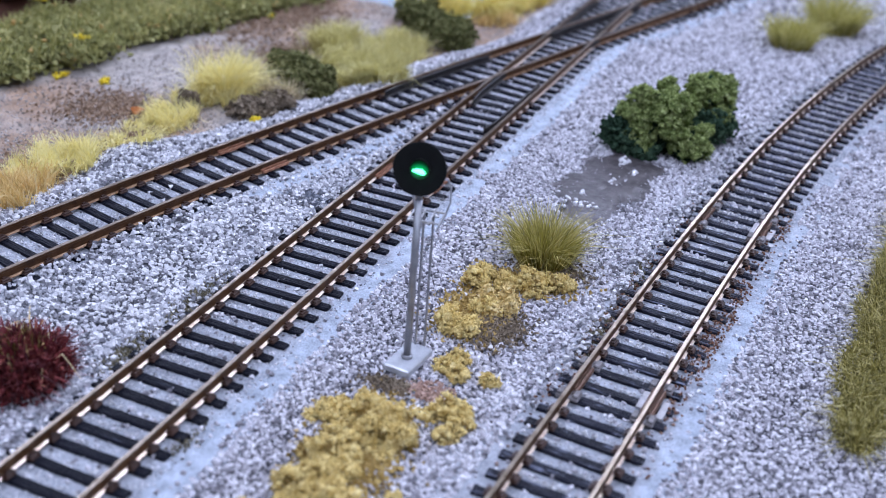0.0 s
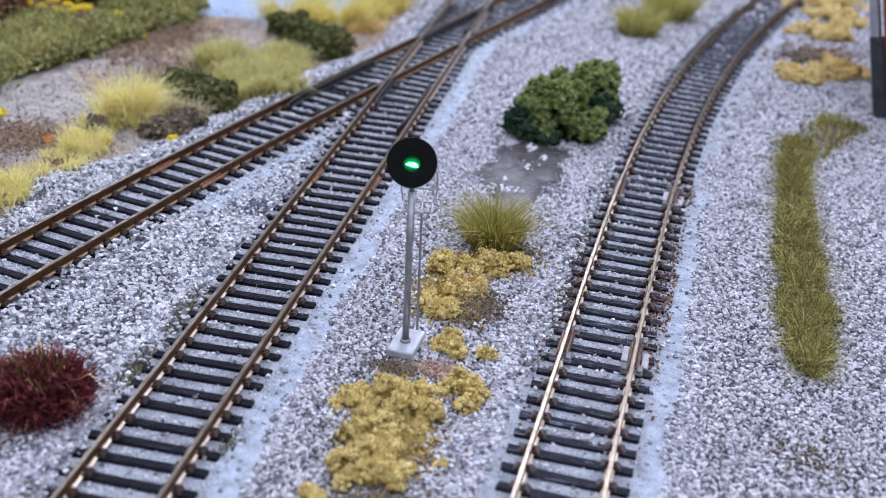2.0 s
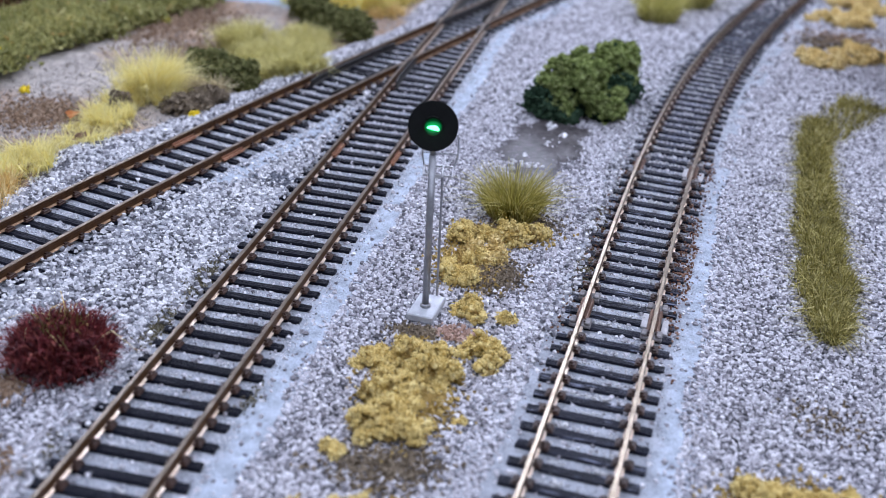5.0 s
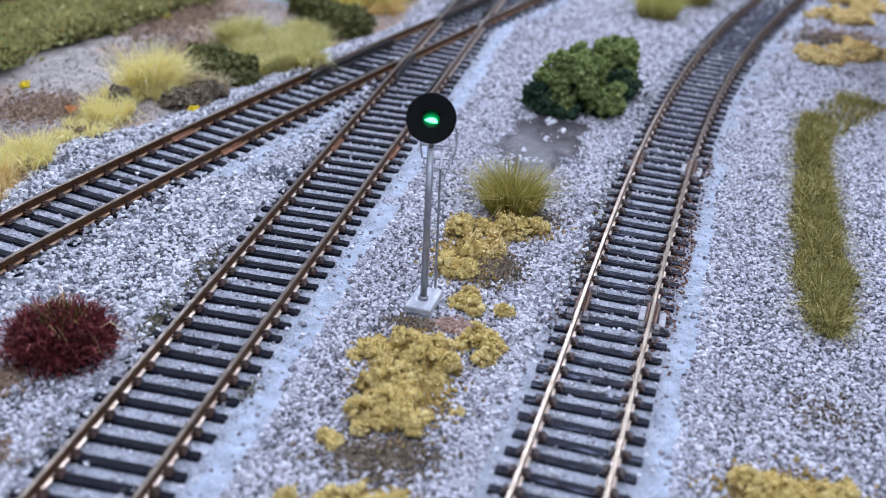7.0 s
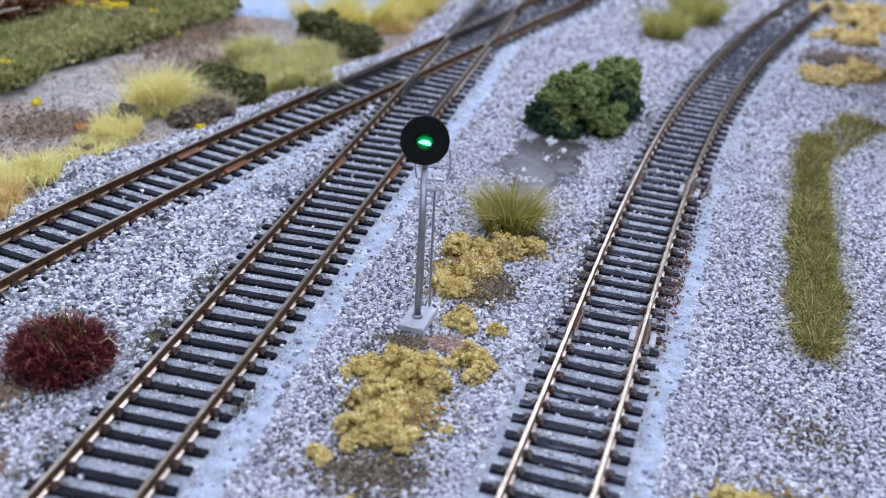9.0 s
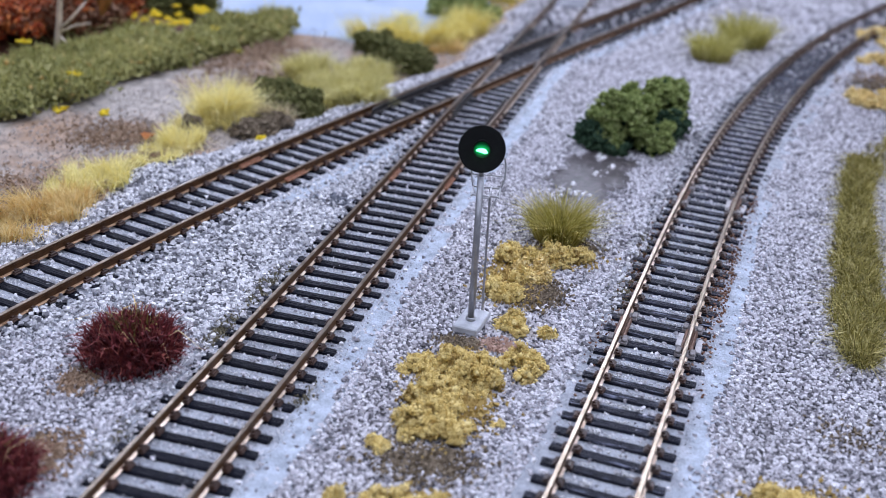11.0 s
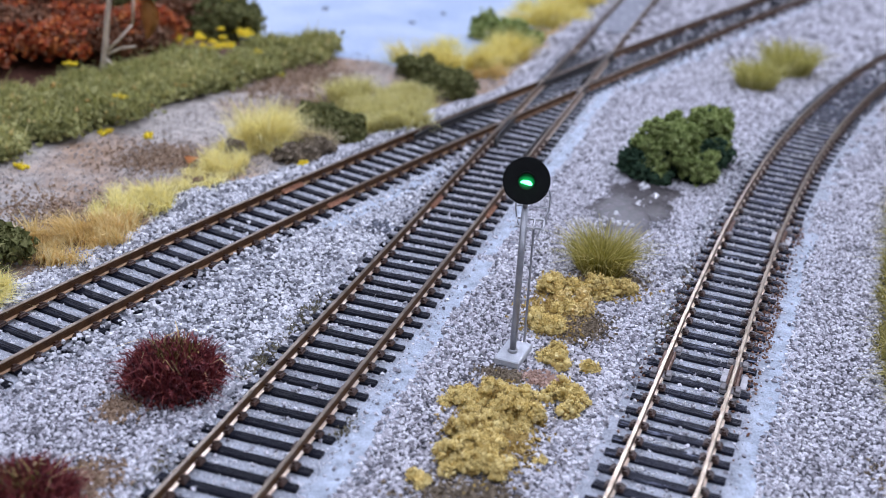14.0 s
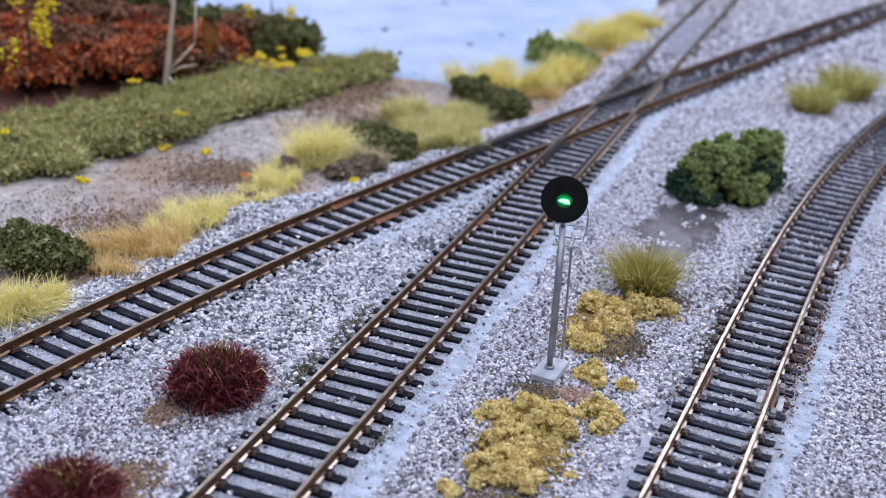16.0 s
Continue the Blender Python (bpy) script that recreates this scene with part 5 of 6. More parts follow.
strewn("slate_stones", "few dark bluish stones among pale ballast", -4.45, 6.6, 0.45, 0.5, 60, 150, M_SLATE, size=0.05, category="stones")

# ---- scenery beyond the left-hand track ----


def blond(name, label, x, y, r, h, n, seed, m, squash=1.0, spread=0.5):
    """A ragged clump of dry grass: many small bunches of unequal height, some laid over."""
    rng = np.random.default_rng(seed)
    c = 13
    a, q = rng.uniform(0, 2 * math.pi, c), np.sqrt(rng.random(c)) * r * 0.85
    cx, cy = q * np.cos(a), q * np.sin(a) * squash
    tall, wide = h * rng.uniform(0.25, 1.15, c), rng.uniform(0.08, 0.22, c) * r
    bend = rng.normal(0, 0.42, (c, 2))
    n = int(n * 1.5)
    i = rng.integers(0, c, n)
    px, py = cx[i] + rng.normal(0, 1, n) * wide[i], cy[i] + rng.normal(0, 1, n) * wide[i]
    z0 = float(ground_z(x, y))
    lean = bend[i] + rng.normal(0, 0.34, (n, 2)) + spread * 0.4 * np.stack([np.cos(a), np.sin(a)], 1)[i]
    base = np.column_stack([px, py, ground_z(x + px, y + py) - z0 - 0.05])
    v, f = blades(rng, base, tall[i] * rng.uniform(0.5, 1.1, n), lean, 0.015)
    ob = thing(name, label, "grass tuft", x, y, z0, group="dry grass tufts")
    part("grass", mesh_np("grass", v, f, m), ob)
    part("root", crumbs([(u, w, 0.0, 0.2 * r, 0.2 * r, 0.12) for u, w in zip(cx, cy)], 420, 0.045, seed, M_EARTH, "root"), ob, "dark earthy root")
    return ob


blond("dry_grass", "pale yellow dry grass tuft beside the track", -13.3, -0.9, 1.3, 1.15, 2600, 201, M_GRASS_BLOND, spread=0.6)
blond("dry_grass", "straw and orange dry grass clump", -12.6, 2.6, 1.0, 0.9, 1000, 202, M_GRASS_STRAW, squash=1.4)
blond("dry_grass", "straw and orange dry grass clump", -11.8, 4.0, 0.9, 0.8, 900, 203, M_GRASS_STRAW)
blond("dry_grass", "blond dry grass tuft on brown earth", -12.4, 5.6, 0.8, 0.7, 700, 204, M_GRASS_BLOND)
blond("dry_grass", "blond dry grass tuft on brown earth", -11.2, 6.3, 0.65, 0.75, 600, 205, M_GRASS_BLOND)
blond("dry_grass", "low blond grass beside ballast edge", -10.4, 8.3, 0.6, 0.5, 400, 206, M_GRASS_BLOND)
blond("dry_grass", "long blond grass tuft leaning over earth", -10.5, 10.3, 0.7, 0.85, 800, 207, M_GRASS_BLOND)
blond("dry_grass", "tall blond grass tuft before dark shrubs", -9.8, 12.9, 0.75, 1.6, 1500, 208, M_GRASS_BLOND)
blond("dry_grass", "pale tan grass tuft with grey underside", -8.4, 13.3, 0.8, 0.9, 800, 209, M_GRASS_TAN)
ragged_rng = random.Random(215)
for k, (x, y, h) in enumerate(((-12.3, 6.6, 0.7), (-11.7, 7.3, 0.75), (-11.1, 7.9, 0.6), (-10.9, 8.8, 0.45), (-10.8, 9.6, 0.5), (-10.5, 10.3, 0.55), (-10.3, 10.9, 0.7), (-11.9, 6.0, 0.8), (-11.3, 6.8, 0.8), (-10.6, 12.0, 0.8), (-10.2, 12.4, 1.2), (-9.3, 12.5, 1.0), (-10.3, 13.3, 1.4), (-9.5, 13.8, 1.3), (-10.0, 14.2, 1.2), (-12.9, 4.4, 0.6), (-12.0, 5.0, 0.7))):
    blond("dry_grass", "small ragged blond grass bunch on brown earth", x + ragged_rng.uniform(-0.2, 0.2), y + ragged_rng.uniform(-0.2, 0.2), ragged_rng.uniform(0.35, 0.6), h, 380, 215 + 40 * k, M_GRASS_BLOND if y > 5.5 else M_GRASS_STRAW)
for k, (x, y, r, h, m) in enumerate(((-7.4, 16.6, 1.3, 0.95, M_GRASS_SOFT), (-6.4, 17.6, 1.4, 1.0, M_GRASS_SOFT), (-7.4, 19.2, 1.4, 1.0, M_GRASS_SOFT), (-5.6, 16.2, 0.9, 0.8, M_GRASS_SOFT), (-6.0, 19.6, 1.2, 0.9, M_GRASS_SOFT))):
    blond("olive_grass", "soft olive yellow grass clump behind the track", x, y, r, h, 2300, 220 + k, m)
for k, (x, y, r, h) in enumerate(((-6.2, 27.0, 1.5, 1.4), (-4.6, 26.6, 1.5, 1.4), (-5.4, 28.9, 1.5, 1.5), (-3.2, 28.0, 1.4, 1.3), (-3.6, 30.2, 1.3, 1.3), (-2.0, 36.8, 1.6, 1.6), (-0.5, 37.8, 1.5, 1.5), (-1.6, 40.0, 1.6, 1.6), (0.2, 41.0, 1.3, 1.3))):
    blond("yellow_grass", "bright yellow grass tuft near the water", x, y, r, h, 2000, 230 + k, M_GRASS_YELLOW)
for k, (x, y, r, h) in enumerate(((-3.4, 25.4, 1.0, 0.6), (-2.6, 28.0, 0.9, 0.5), (-1.2, 34.2, 1.1, 0.6))):
    blond("dry_grass", "low pale straw grass by the ballast edge", x, y, r, h, 700, 240 + k, M_GRASS_STRAW)


def shrub(name, label, x, y, blobs, n, m, seed, size=0.06):
    rng = random.Random(seed)
    all_ = []
    for bx, by, bz, rx, ry, rz in blobs:
        all_.append((bx, by, bz, rx, ry, rz))
        all_ += [(bx + rng.uniform(-0.8, 0.8) * rx, by + rng.uniform(-0.8, 0.8) * ry, bz + rng.uniform(0, 0.9) * rz, rx * 0.35, ry * 0.35, rz * 0.38) for _ in range(8)]
    return thing(name, label, "shrub", x, y, float(ground_z(x, y)), group="shrubs", me=crumbs(all_, n, size, seed, m, name))


shrub("shrub", "dark green low shrub beside dry grass", -14.1, 2.0, [(0, 0, 0.3, 1.0, 0.9, 0.6), (-1.0, 0.4, 0.3, 0.9, 0.8, 0.6)], 3600, M_SHRUB, 250)
shrub("shrub", "dark green shrub above the ballast edge", -7.5, 14.7, [(0, 0, 0.3, 0.75, 0.7, 0.55), (-0.9, 0.9, 0.35, 0.8, 0.7, 0.5), (0.5, -0.3, 0.15, 0.4, 0.4, 0.35)], 3600, M_SHRUB, 251)
shrub("shrub", "olive green shrub on the bank", -4.5, 21.6, [(0, 0, 0.4, 1.0, 1.0, 0.6), (-1.0, 1.0, 0.4, 0.9, 0.9, 0.6), (0.5, -0.4, 0.2, 0.5, 0.5, 0.4), (-1.7, 2.2, 0.3, 0.8, 0.8, 0.5)], 4600, M_SHRUB, 252)
shrub("shrub", "fresh green shrub standing by the water", -3.0, 32.2, [(0, 0, 0.6, 0.8, 0.8, 0.8), (-1.2, 0.4, 0.7, 0.7, 0.7, 0.9), (1.0, -0.2, 0.5, 0.7, 0.7, 0.6)], 3800, M_BUSH, 253, size=0.08)
shrub("shrub", "grey-brown dead brush under pale grass", -8.3, 11.9, [(0, 0, 0.2, 0.8, 0.5, 0.35), (0.5, 0.6, 0.2, 0.6, 0.5, 0.35)], 1800, M_FOAM_BROWN, 254)
shrub("shrub", "small dark brown brush on bare earth", -10.4, 11.6, [(0, 0, 0.2, 0.32, 0.3, 0.4)], 500, M_FOAM_BROWN, 255)
for k, (x, y, rx, ry, n) in enumerate(((-12.9, 10.9, 1.5, 1.3, 1900), (-14.2, 5.4, 1.6, 1.6, 1000), (-11.6, 20.6, 1.6, 2.4, 1500), (-9.6, 17.6, 1.0, 1.8, 800), (-10.4, 22.6, 1.4, 1.6, 1300))):
    strewn("soil_crumbs", "loose brown earth crumbs on sandy ground", x, y, rx * 1.2, ry * 1.2, int(n * 0.8), 260 + k, M_EARTH, size=0.035)


def sand_keep(x, y):
    d = -beside("left", x, y)
    return np.clip(bank(x, y) - smooth_step(8.8, 10.0, d), 0, 1) * (0.45 + 0.5 * (vnoise(x, y, 2.2, 8) > -0.1)) * (ground_z(x, y) > -0.45)


M_SANDSTONE = mat("sandy_grit", ((0.17, 0.145, 0.125), (0.34, 0.305, 0.28), (0.46, 0.42, 0.39)), (0.60, 0.56, 0.53), rough=0.9, island=0.7, scale=300)
grains("sandy_grit", "fine grey-brown grit on the bank", (-26, 0, -6, 30), 0.11, 0.032, M_SANDSTONE, sand_keep, 270)


def hedge_bush(label, x, y, b, seed, lift):
    """A mound of dark leaves overgrown with short ragged grass."""
    rng = np.random.default_rng(seed)
    ob = thing("hedge_bush", label, "hedge", x, y, float(ground_z(x, y)), group="hedge bushes")
    b = [(u, v, w + lift, p, q, r) for u, v, w, p, q, r in b]
    part("foliage", crumbs(b, 3000, 0.075, seed, M_HEDGE, "foliage", ragged=0.28), ob)
    n = 1500
    p = blob_points(rng, b, n, inner=0.0, ragged=0.05)
    p = p[p[:, 2] > 0.12 + lift]
    tall = np.where(rng.random(len(p)) < 0.08, 1.7, 1.0)
    v, f = blades(rng, p, rng.uniform(0.10, 0.5, len(p)) * tall, rng.normal(0, 0.7, (len(p), 2)), 0.026)
    part("grass", mesh_np("grass", v, f, M_GRASS_GREEN), ob)
    q = p[rng.integers(0, len(p), 70)] + (0, 0, 0.12)
    v, f = chips(q, rng.uniform(0.04, 0.10, 70), rng, rough=0.45)
    part("dry_leaf", mesh_np("dry_leaf", v, f, M_GRASS_STRAW), ob, "scattered dry straw-coloured leaves")


def hedge_run():
    """The long low grassy hedge along the foot of the wooded slope, mound by mound."""
    line = [(-23.5, -1.0), (-22.0, 2.5), (-20.8, 5.5), (-19.6, 8.2), (-18.5, 10.6), (-17.4, 12.8), (-16.3, 15.0), (-15.2, 17.2), (-14.2, 19.4), (-13.2, 21.6), (-12.3, 23.6), (-11.6, 25.2)]
    for k, (x, y) in enumerate(line):
        rng = random.Random(300 + k)
        low = 0.8 if k > 8 else 0.72
        b = [(rng.uniform(-1.0, 1.0), rng.uniform(-1.3, 1.3), rng.uniform(0.1, 0.5) * low, rng.uniform(0.5, 0.9), rng.uniform(0.6, 1.0), rng.uniform(0.35, 0.6) * low) for _ in range(9)]
        hedge_bush("ragged olive green grassy hedge mound", x, y, b, 300 + k, 0.0)
        if k < 9:
            hedge_bush("ragged olive green hedge mound further up the slope", x - 1.5, y + 0.9, b, 330 + k, 0.12)


hedge_run()


def flower_mesh(seed, n=26, r=0.16):
    rng = np.random.default_rng(seed)
    p = rng.normal(0, r * 0.5, (n, 3))
    p[:, 2] = np.abs(p[:, 2]) * 0.7 + 0.05
    v, f = chips(p, rng.uniform(0.04, 0.09, n), rng, rough=0.4)
    return mesh_np("flower", v, f, M_FLOWER)


FLOWERS = [flower_mesh(s) for s in range(4)]
fr = random.Random(77)
spots = [(-13.98, 12.86, 0), (-15.44, 12.69, 0), (-13.68, 21.1, 0), (-11.66, 21.7, 0), (-7.95, 11.1, 0), (-16.6, 8.6, 0), (-12.1, 24.4, 0)]
spots += [(-17.9, 22.2, 0.9), (-18.6, 16.8, 1.0), (-15.6, 14.3, 0.8), (-14.3, 25.6, 0.7), (-12.9, 22.6, 0.6)] + [(-15.7 + fr.gauss(0, 0.35), 22.2 + fr.gauss(0, 0.5), 0.85) for _ in range(7)] + [(-14.5 + fr.gauss(0, 0.3), 22.0 + fr.gauss(0, 0.5), 0.75) for _ in range(6)] + [(-14.7 + fr.gauss(0, 0.4), 24.6 + fr.gauss(0, 0.6), 0.75) for _ in range(6)] + [(-19.8 + fr.uniform(-1, 1), 8.5 + fr.uniform(-2, 2), 1.0) for _ in range(4)]
for x, y, dz in spots:
    o = thing("flower", "tiny clump of bright yellow flowers", "flowers", x, y, float(ground_z(x, y)) + dz, group="yellow flowers", me=FLOWERS[fr.randrange(4)])
    o.rotation_euler = (0, 0, fr.uniform(0, 6))


def build_leaf(x, y):
    bm = bmesh.new()
    for s in (-1, 1):
        a = [bm.verts.new(p) for p in ((0, -0.3, 0.05), (0, 0.32, 0.08), (s * 0.2, 0.15, 0.16), (s * 0.24, -0.08, 0.18))]
        bm.faces.new((a[0], a[3], a[2], a[1]))
    bmesh.ops.solidify(bm, geom=bm.faces[:], thickness=0.03)
    thing("fallen_leaf", "curled orange fallen leaf on earth", "leaf", x, y, float(ground_z(x, y)) + 0.08, me=mesh_bm("fallen_leaf", bm, M_LEAF_ORANGE))


build_leaf(-11.6, 10.6)

M_SHORE = mat("bluish_shore_stone", ((0.16, 0.15, 0.17), (0.34, 0.32, 0.36)), (0.60, 0.58, 0.62), rough=0.8, island=0.7, scale=300)
for k, (x, y, rx, ry, n) in enumerate(((-7.0, 31.2, 0.9, 1.2, 120), (-5.4, 33.4, 0.8, 1.4, 90), (-9.0, 27.6, 1.8, 0.7, 260), (-11.6, 28.6, 1.2, 0.5, 160))):
    strewn("shore_stones", "pale grey stones along the water's edge", x, y, rx, ry, n, 280 + k, M_SHORE, size=0.07, category="stones")


def lake_scrap(x, y, size, seed):
    rng = np.random.default_rng(seed)
    v, f = chips(rng.normal(0, size * 0.5, (5, 3)) * (1, 1, 0.3), np.full(5, size * 0.5), rng, rough=0.45)
    thing("floating_scrap", "dark scrap of debris lying on pale water", "debris", x, y, -0.38, group="debris on the water", me=mesh_np("floating_scrap", v, f, M_SLATE))


for k, (x, y, size) in enumerate(((-13.1, 35.5, 0.22), (-11.5, 44.0, 0.2), (-15.6, 45.0, 0.18), (-8.2, 34.2, 0.16), (-6.9, 36.8, 0.15))):
    lake_scrap(x, y, size, 290 + k)

# ---- wooded slope: red undergrowth, dark shrubs and thin trees ----
rs = random.Random(91)
for k in range(34):
    x = rs.uniform(-31, -17.2)
    y = max(x + 38.5, 8.0) + rs.uniform(0.0, 9.0)
    b = [(rs.uniform(-1.2, 1.2), rs.uniform(-1.2, 1.2), rs.uniform(0.1, 0.9), rs.uniform(0.6, 1.1), rs.uniform(0.6, 1.1), rs.uniform(0.4, 0.9)) for _ in range(6)]
    brown = k % 5 in (1, 3) or y > x + 45
    shrub("autumn_shrub", "brown withered undergrowth on the slope" if brown else "deep red and orange autumn undergrowth", x, y, b, 3000, M_BROWNLEAF if brown else M_REDLEAF, 400 + k, size=0.075)
for k, (x, y) in enumerate(((-20.5, 28.5), (-18.6, 29.5), (-17.0, 28.2), (-23.5, 28.0), (-26.5, 27.0), (-15.4, 27.6))):
    b = [(rs.uniform(-1.2, 1.2), rs.uniform(-1.0, 1.0), rs.uniform(0.2, 1.0), rs.uniform(0.7, 1.2), rs.uniform(0.7, 1.1), rs.uniform(0.6, 1.1)) for _ in range(7)]
    shrub("shrub", "tall dark olive shrub on the slope", x, y, b, 3400, M_SHRUB, 440 + k, size=0.09)


def build_tree(x, y, h, lean, bark, limbs, leaves, leaf_mat, seed, label):
    z = float(ground_z(x, y))
    ob = thing("tree", label, "tree", x, y, z - 0.1)
    rng = random.Random(seed)
    bm = bmesh.new()
    tip = Vector((lean[0] * h, lean[1] * h, h))
    pts = [tip * k / 5 + Vector((rng.uniform(-0.05, 0.05), rng.uniform(-0.05, 0.05), 0)) for k in range(6)]
    tube(bm, pts, [0.2, 0.17, 0.15, 0.12, 0.09, 0.05], 8)
    part("trunk", mesh_bm("trunk", bm, bark, True), ob)
    ends = []
    for k in range(limbs):
        q = rng.uniform(0.3, 0.95)
        a = rng.uniform(0, 2 * math.pi)
        s = tip * q
        e = s + Vector((math.cos(a) * rng.uniform(0.8, 1.6), math.sin(a) * rng.uniform(0.8, 1.4), rng.uniform(0.4, 1.2)))
        bm = bmesh.new()
        tube(bm, [s, s.lerp(e, 0.5) + Vector((0, 0, 0.12)), e], [0.075, 0.05, 0.02], 6)
        part("limb", mesh_bm("limb", bm, bark, True), ob)
        ends += [s.lerp(e, u) for u in (0.6, 0.85, 1.0)]
    if leaves:
        nr = np.random.default_rng(seed)
        c = np.array([tuple(e) for e in ends])
        p = c[nr.integers(0, len(c), leaves)] + nr.normal(0, 0.28, (leaves, 3))
        v, f = chips(p, nr.uniform(0.05, 0.13, leaves), nr, flat=0.6, rough=0.5)
        part("crown", mesh_np("crown", v, f, leaf_mat), ob)
    return ob




def build_bare_tree(x, y):
    """Pale forked trunk of a dead tree with a dry curled leaf caught in it."""
    z = float(ground_z(x, y))
    ob = thing("tree", "pale-barked dead tree with bare forked branches", "tree", x, y, z - 0.1)
    bm = bmesh.new()
    tube(bm, [(0, 0, 0), (0.10, 0, 0.8), (0.22, 0.02, 1.6), (0.36, 0.05, 2.8), (0.55, 0.1, 4.2), (0.7, 0.1, 5.6)], [0.135, 0.125, 0.115, 0.10, 0.08, 0.05], 9)
    part("trunk", mesh_bm("trunk", bm, M_TRUNK, True), ob)
    for pts, r in ((((0.18, 0, 1.25), (0.7, 0.0, 1.75), (1.35, 0.1, 2.5)), (0.07, 0.055, 0.04)), (((0.18, 0, 1.15), (0.8, -0.05, 1.5), (1.45, 0.0, 1.65)), (0.06, 0.05, 0.035)), (((0.17, 0, 1.1), (0.5, -0.1, 0.8), (0.85, -0.2, 0.3)), (0.055, 0.045, 0.03)), (((0.5, 0.1, 3.8), (0.1, 0.2, 4.6), (-0.2, 0.2, 5.2)), (0.05, 0.04, 0.02)), (((1.35, 0.1, 2.5), (1.4, 0.1, 3.2), (1.45, 0.1, 4.2)), (0.05, 0.05, 0.04))):
        bm = bmesh.new()
        tube(bm, pts, list(r), 7)
        part("limb", mesh_bm("limb", bm, M_TRUNK, True), ob)
    bm = bmesh.new()
    rows = []
    for i in range(7):
        q = i / 6
        w = 0.34 * math.sin(math.pi * (0.12 + 0.85 * q)) + 0.02
        rows.append([bm.verts.new((1.92 + w * u + 0.12 * math.sin(3 * q), 0.25 * (u * u) - 0.1, 3.6 - 1.6 * q)) for u in (-1, -0.4, 0.2, 1)])
    for p, q in zip(rows, rows[1:]):
        for k in range(3):
            bm.faces.new((p[k], p[k + 1], q[k + 1], q[k]))
    bmesh.ops.solidify(bm, geom=bm.faces[:], thickness=0.025)
    part("dry_leaf", mesh_bm("dry_leaf", bm, M_DRY_LEAF, True), ob, "curled brown-orange dry leaf")


M_DRY_LEAF = mat("dry_leaf", (0.22, 0.08, 0.02), (0.75, 0.42, 0.14), rough=0.7, scale=180, bump=0.3)
build_bare_tree(-18.0, 18.3)


def build_sapling(x, y, h, seed, label, count):
    """A thin dark stem with clumps of yellow leaves strung along drooping twigs."""
    rng = random.Random(seed)
    ob = thing("sapling", label, "sapling", x, y, float(ground_z(x, y)) - 0.1, group="yellow saplings")
    bm = bmesh.new()
    tube(bm, [(0, 0, 0), (0.05, 0, h * 0.5), (-0.05, 0.1, h)], [0.07, 0.05, 0.025], 7)
    part("trunk", mesh_bm("trunk", bm, M_BARK_DARK, True), ob)
    nr = np.random.default_rng(seed)
    for k in range(count):
        z = h * rng.uniform(0.25, 1.0)
        a = rng.uniform(0, 2 * math.pi)
        r = rng.uniform(0.5, 1.3)
        e = Vector((r * math.cos(a), r * math.sin(a) * 0.7, z + rng.uniform(-0.2, 0.4)))
        bm = bmesh.new()
        tube(bm, [(0, 0, z), e * 0.55 + Vector((0, 0, z * 0.45 + 0.15)), e], [0.03, 0.022, 0.012], 5)
        part("twig", mesh_bm("twig", bm, M_BARK_DARK), ob)
        m = 26
        p = np.array(tuple(e)) + nr.normal(0, 1, (m, 3)) * (0.12, 0.12, 0.2)
        v, f = chips(p, nr.uniform(0.05, 0.12, m), nr, flat=0.7, rough=0.5)
        part("leaf_clump", mesh_np("leaf_clump", v, f, M_FLOWER), ob)


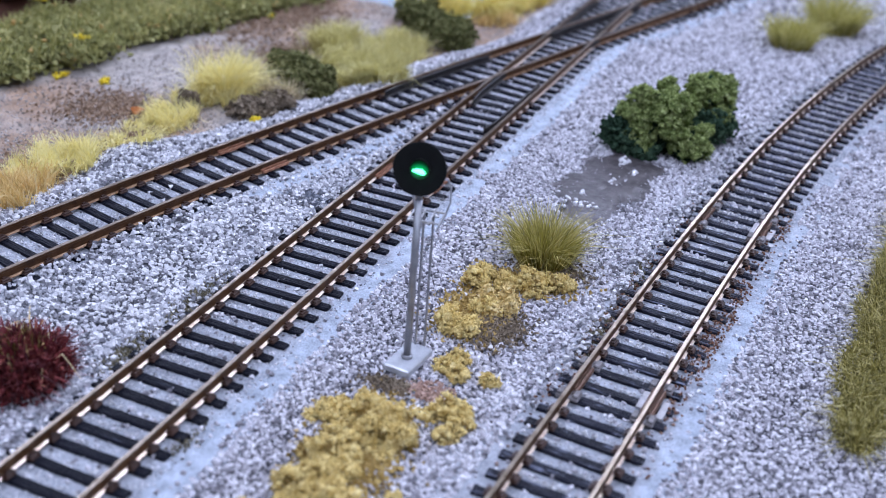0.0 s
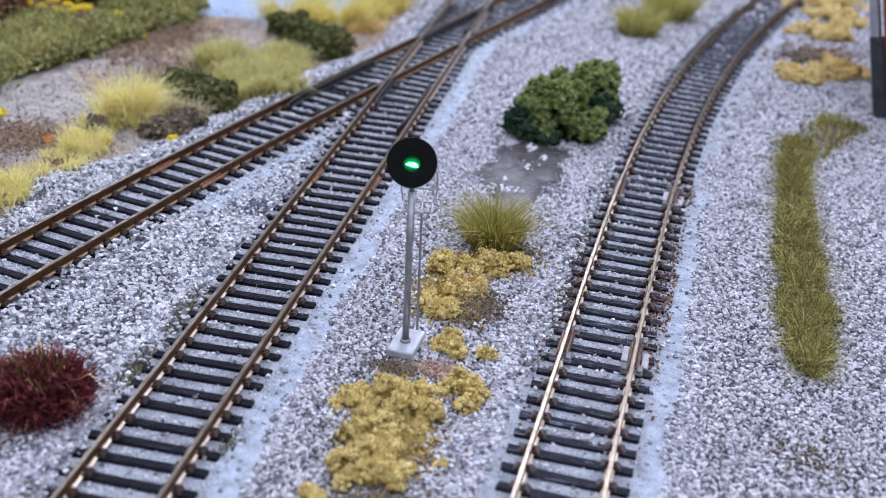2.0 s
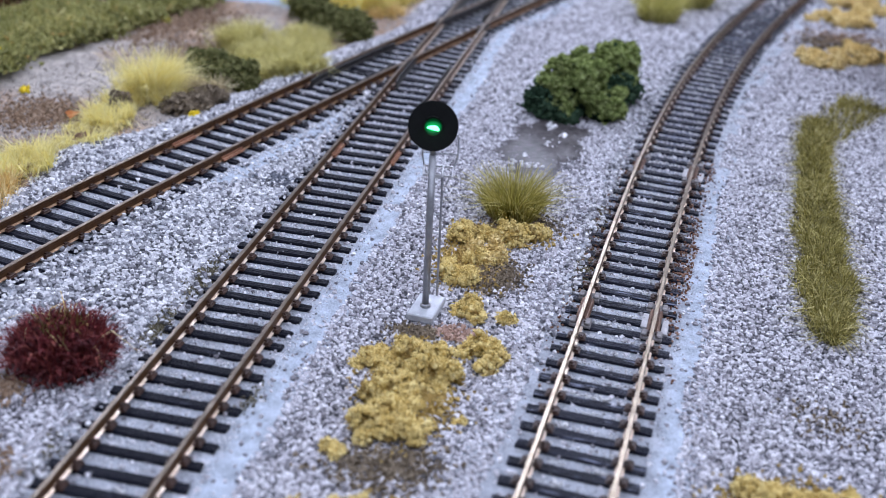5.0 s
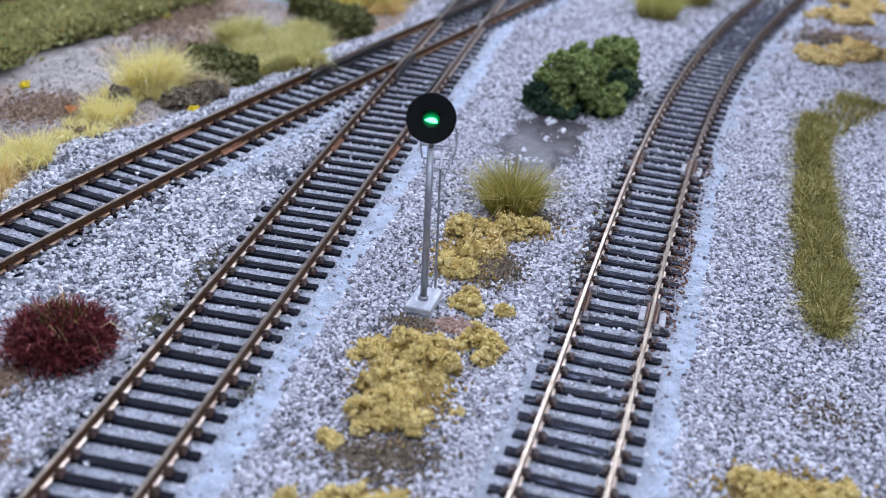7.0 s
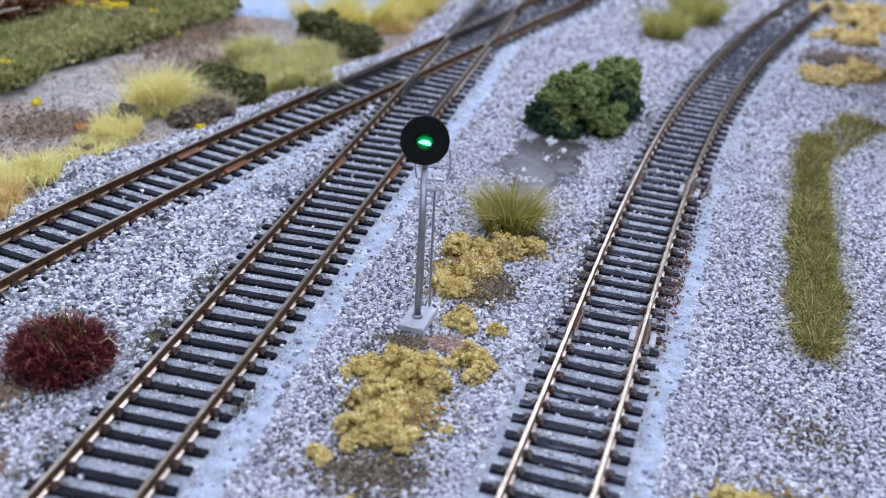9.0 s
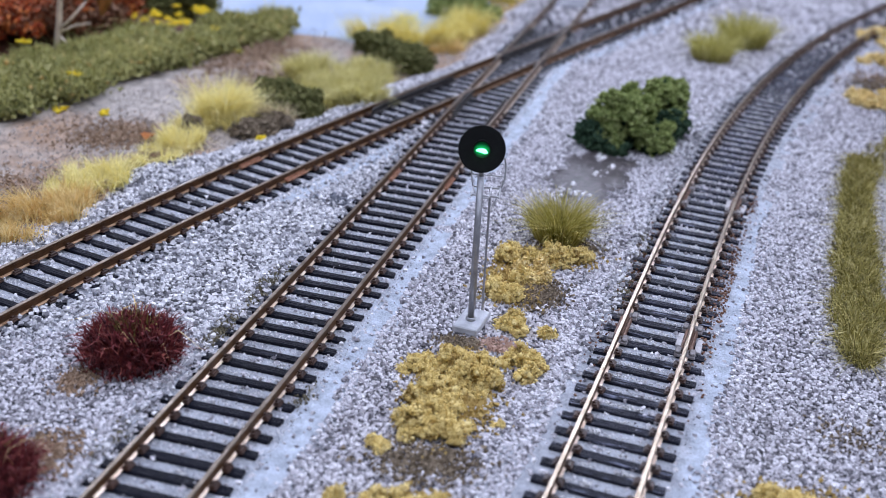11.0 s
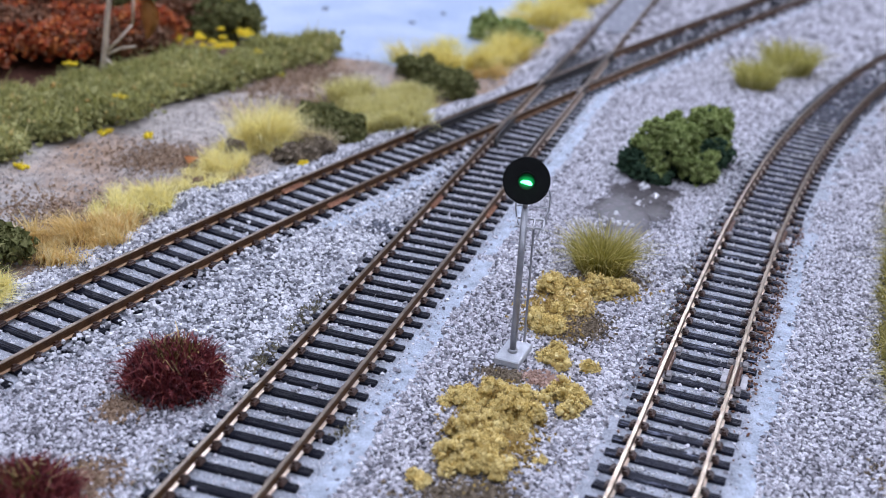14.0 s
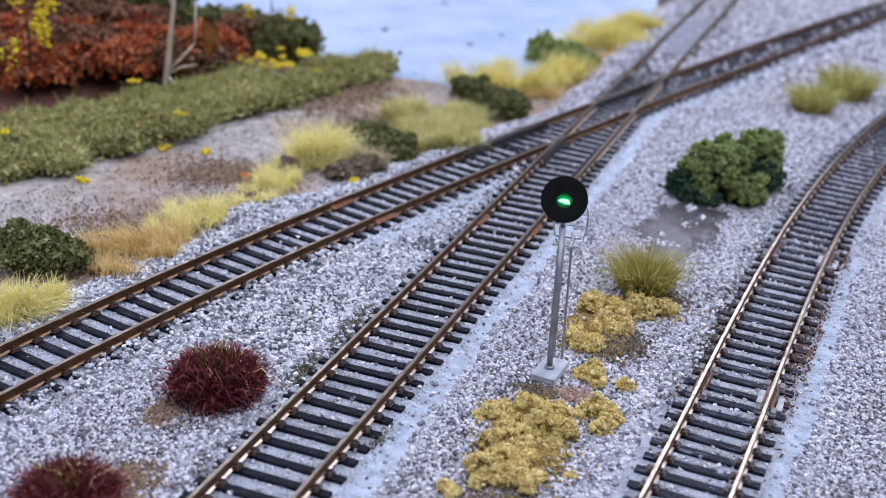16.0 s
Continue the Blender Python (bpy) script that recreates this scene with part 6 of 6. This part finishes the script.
build_sapling(-22.1, 15.3, 4.2, 502, "thin dark sapling with bright yellow leaves", 11)
build_sapling(-16.8, 28.0, 3.0, 504, "small dark sapling with yellow leaves", 6)
build_tree(-26.5, 23.0, 8.0, (0.02, 0.03), M_BARK_DARK, 7, 500, M_REDLEAF, 503, "dark-trunked tree with red autumn leaves")
for k, (x, y) in enumerate(((-29.0, 26.5), (-26.0, 28.0), (-31.5, 23.5), (-23.0, 29.0), (-33.0, 20.0))):
    b = [(rs.uniform(-1.6, 1.6), rs.uniform(-1.2, 1.2), rs.uniform(0.5, 3.6), rs.uniform(0.9, 1.5), rs.uniform(0.8, 1.3), rs.uniform(0.8, 1.4)) for _ in range(9)]
    shrub("shrub", "tall dark thicket at the back of the slope", x, y, b, 4200, M_SHRUB, 470 + k, size=0.10)

# ---- small red building at the edge of the layout ----


def build_shed():
    """The near corner of a leaning shed: grey post, pale trim above it, red boards over a dark plinth."""
    red = mat("red_brown_boards", (0.20, 0.04, 0.014), (0.42, 0.10, 0.035), rough=0.6, scale=120, fine=900, bump=0.4, objvar=0.35)
    black = mat("black_plinth", (0.010, 0.010, 0.012), (0.035, 0.035, 0.04), rough=0.6, scale=200)
    grey = mat("weathered_grey_post", (0.035, 0.037, 0.042), (0.10, 0.104, 0.112), rough=0.7, scale=150, fine=900, bump=0.3)
    pale = mat("pale_grey_trim", (0.36, 0.37, 0.40), (0.58, 0.59, 0.62), rough=0.7, scale=150, fine=900, bump=0.3)
    ob = thing("shed", "leaning rust red boarded model shed with dark grey corner post", "building", 16.0, 17.9, 0.0)
    turn = radians(-34)
    ob.rotation_euler = (0, 0, turn)
    lean_x, lean_y = 0.27 * math.cos(turn), -0.27 * math.sin(turn)

    def leaning(name, m, x0, y0, z0, x1, y1, z1, bevel=0.0, label=""):
        bm = bmesh.new()
        box(bm, x0, y0, z0, x1, y1, z1, bevel)
        for v in bm.verts:
            v.co.x -= lean_x * v.co.z
            v.co.y -= lean_y * v.co.z
        return part(name, mesh_bm(name, bm, m), ob, label)

    leaning("wall", black, 0.42, 0.15, -0.05, 7.8, 9.8, 5.4)
    leaning("corner_post", grey, -0.08, -0.1, -0.05, 0.4, 0.4, 2.95, 0.06, "dark grey corner post")
    leaning("corner_trim", pale, -0.04, -0.08, 2.96, 0.26, 0.3, 5.3, 0.04, "pale grey trim above the post")
    for k in range(13):
        leaning("board", red, 0.42 + 0.535 * k, 0.02, 1.2, 0.94 + 0.535 * k, 0.14, 5.0, 0.03)
    for k in range(17):
        leaning("board", red, 0.38, 0.6 + 0.535 * k, 1.5, 0.49, 1.12 + 0.535 * k, 5.0, 0.03)
    leaning("roof", black, -0.3, -0.4, 5.42, 8.3, 10.3, 5.7, 0.06, "flat black roof")


build_shed()
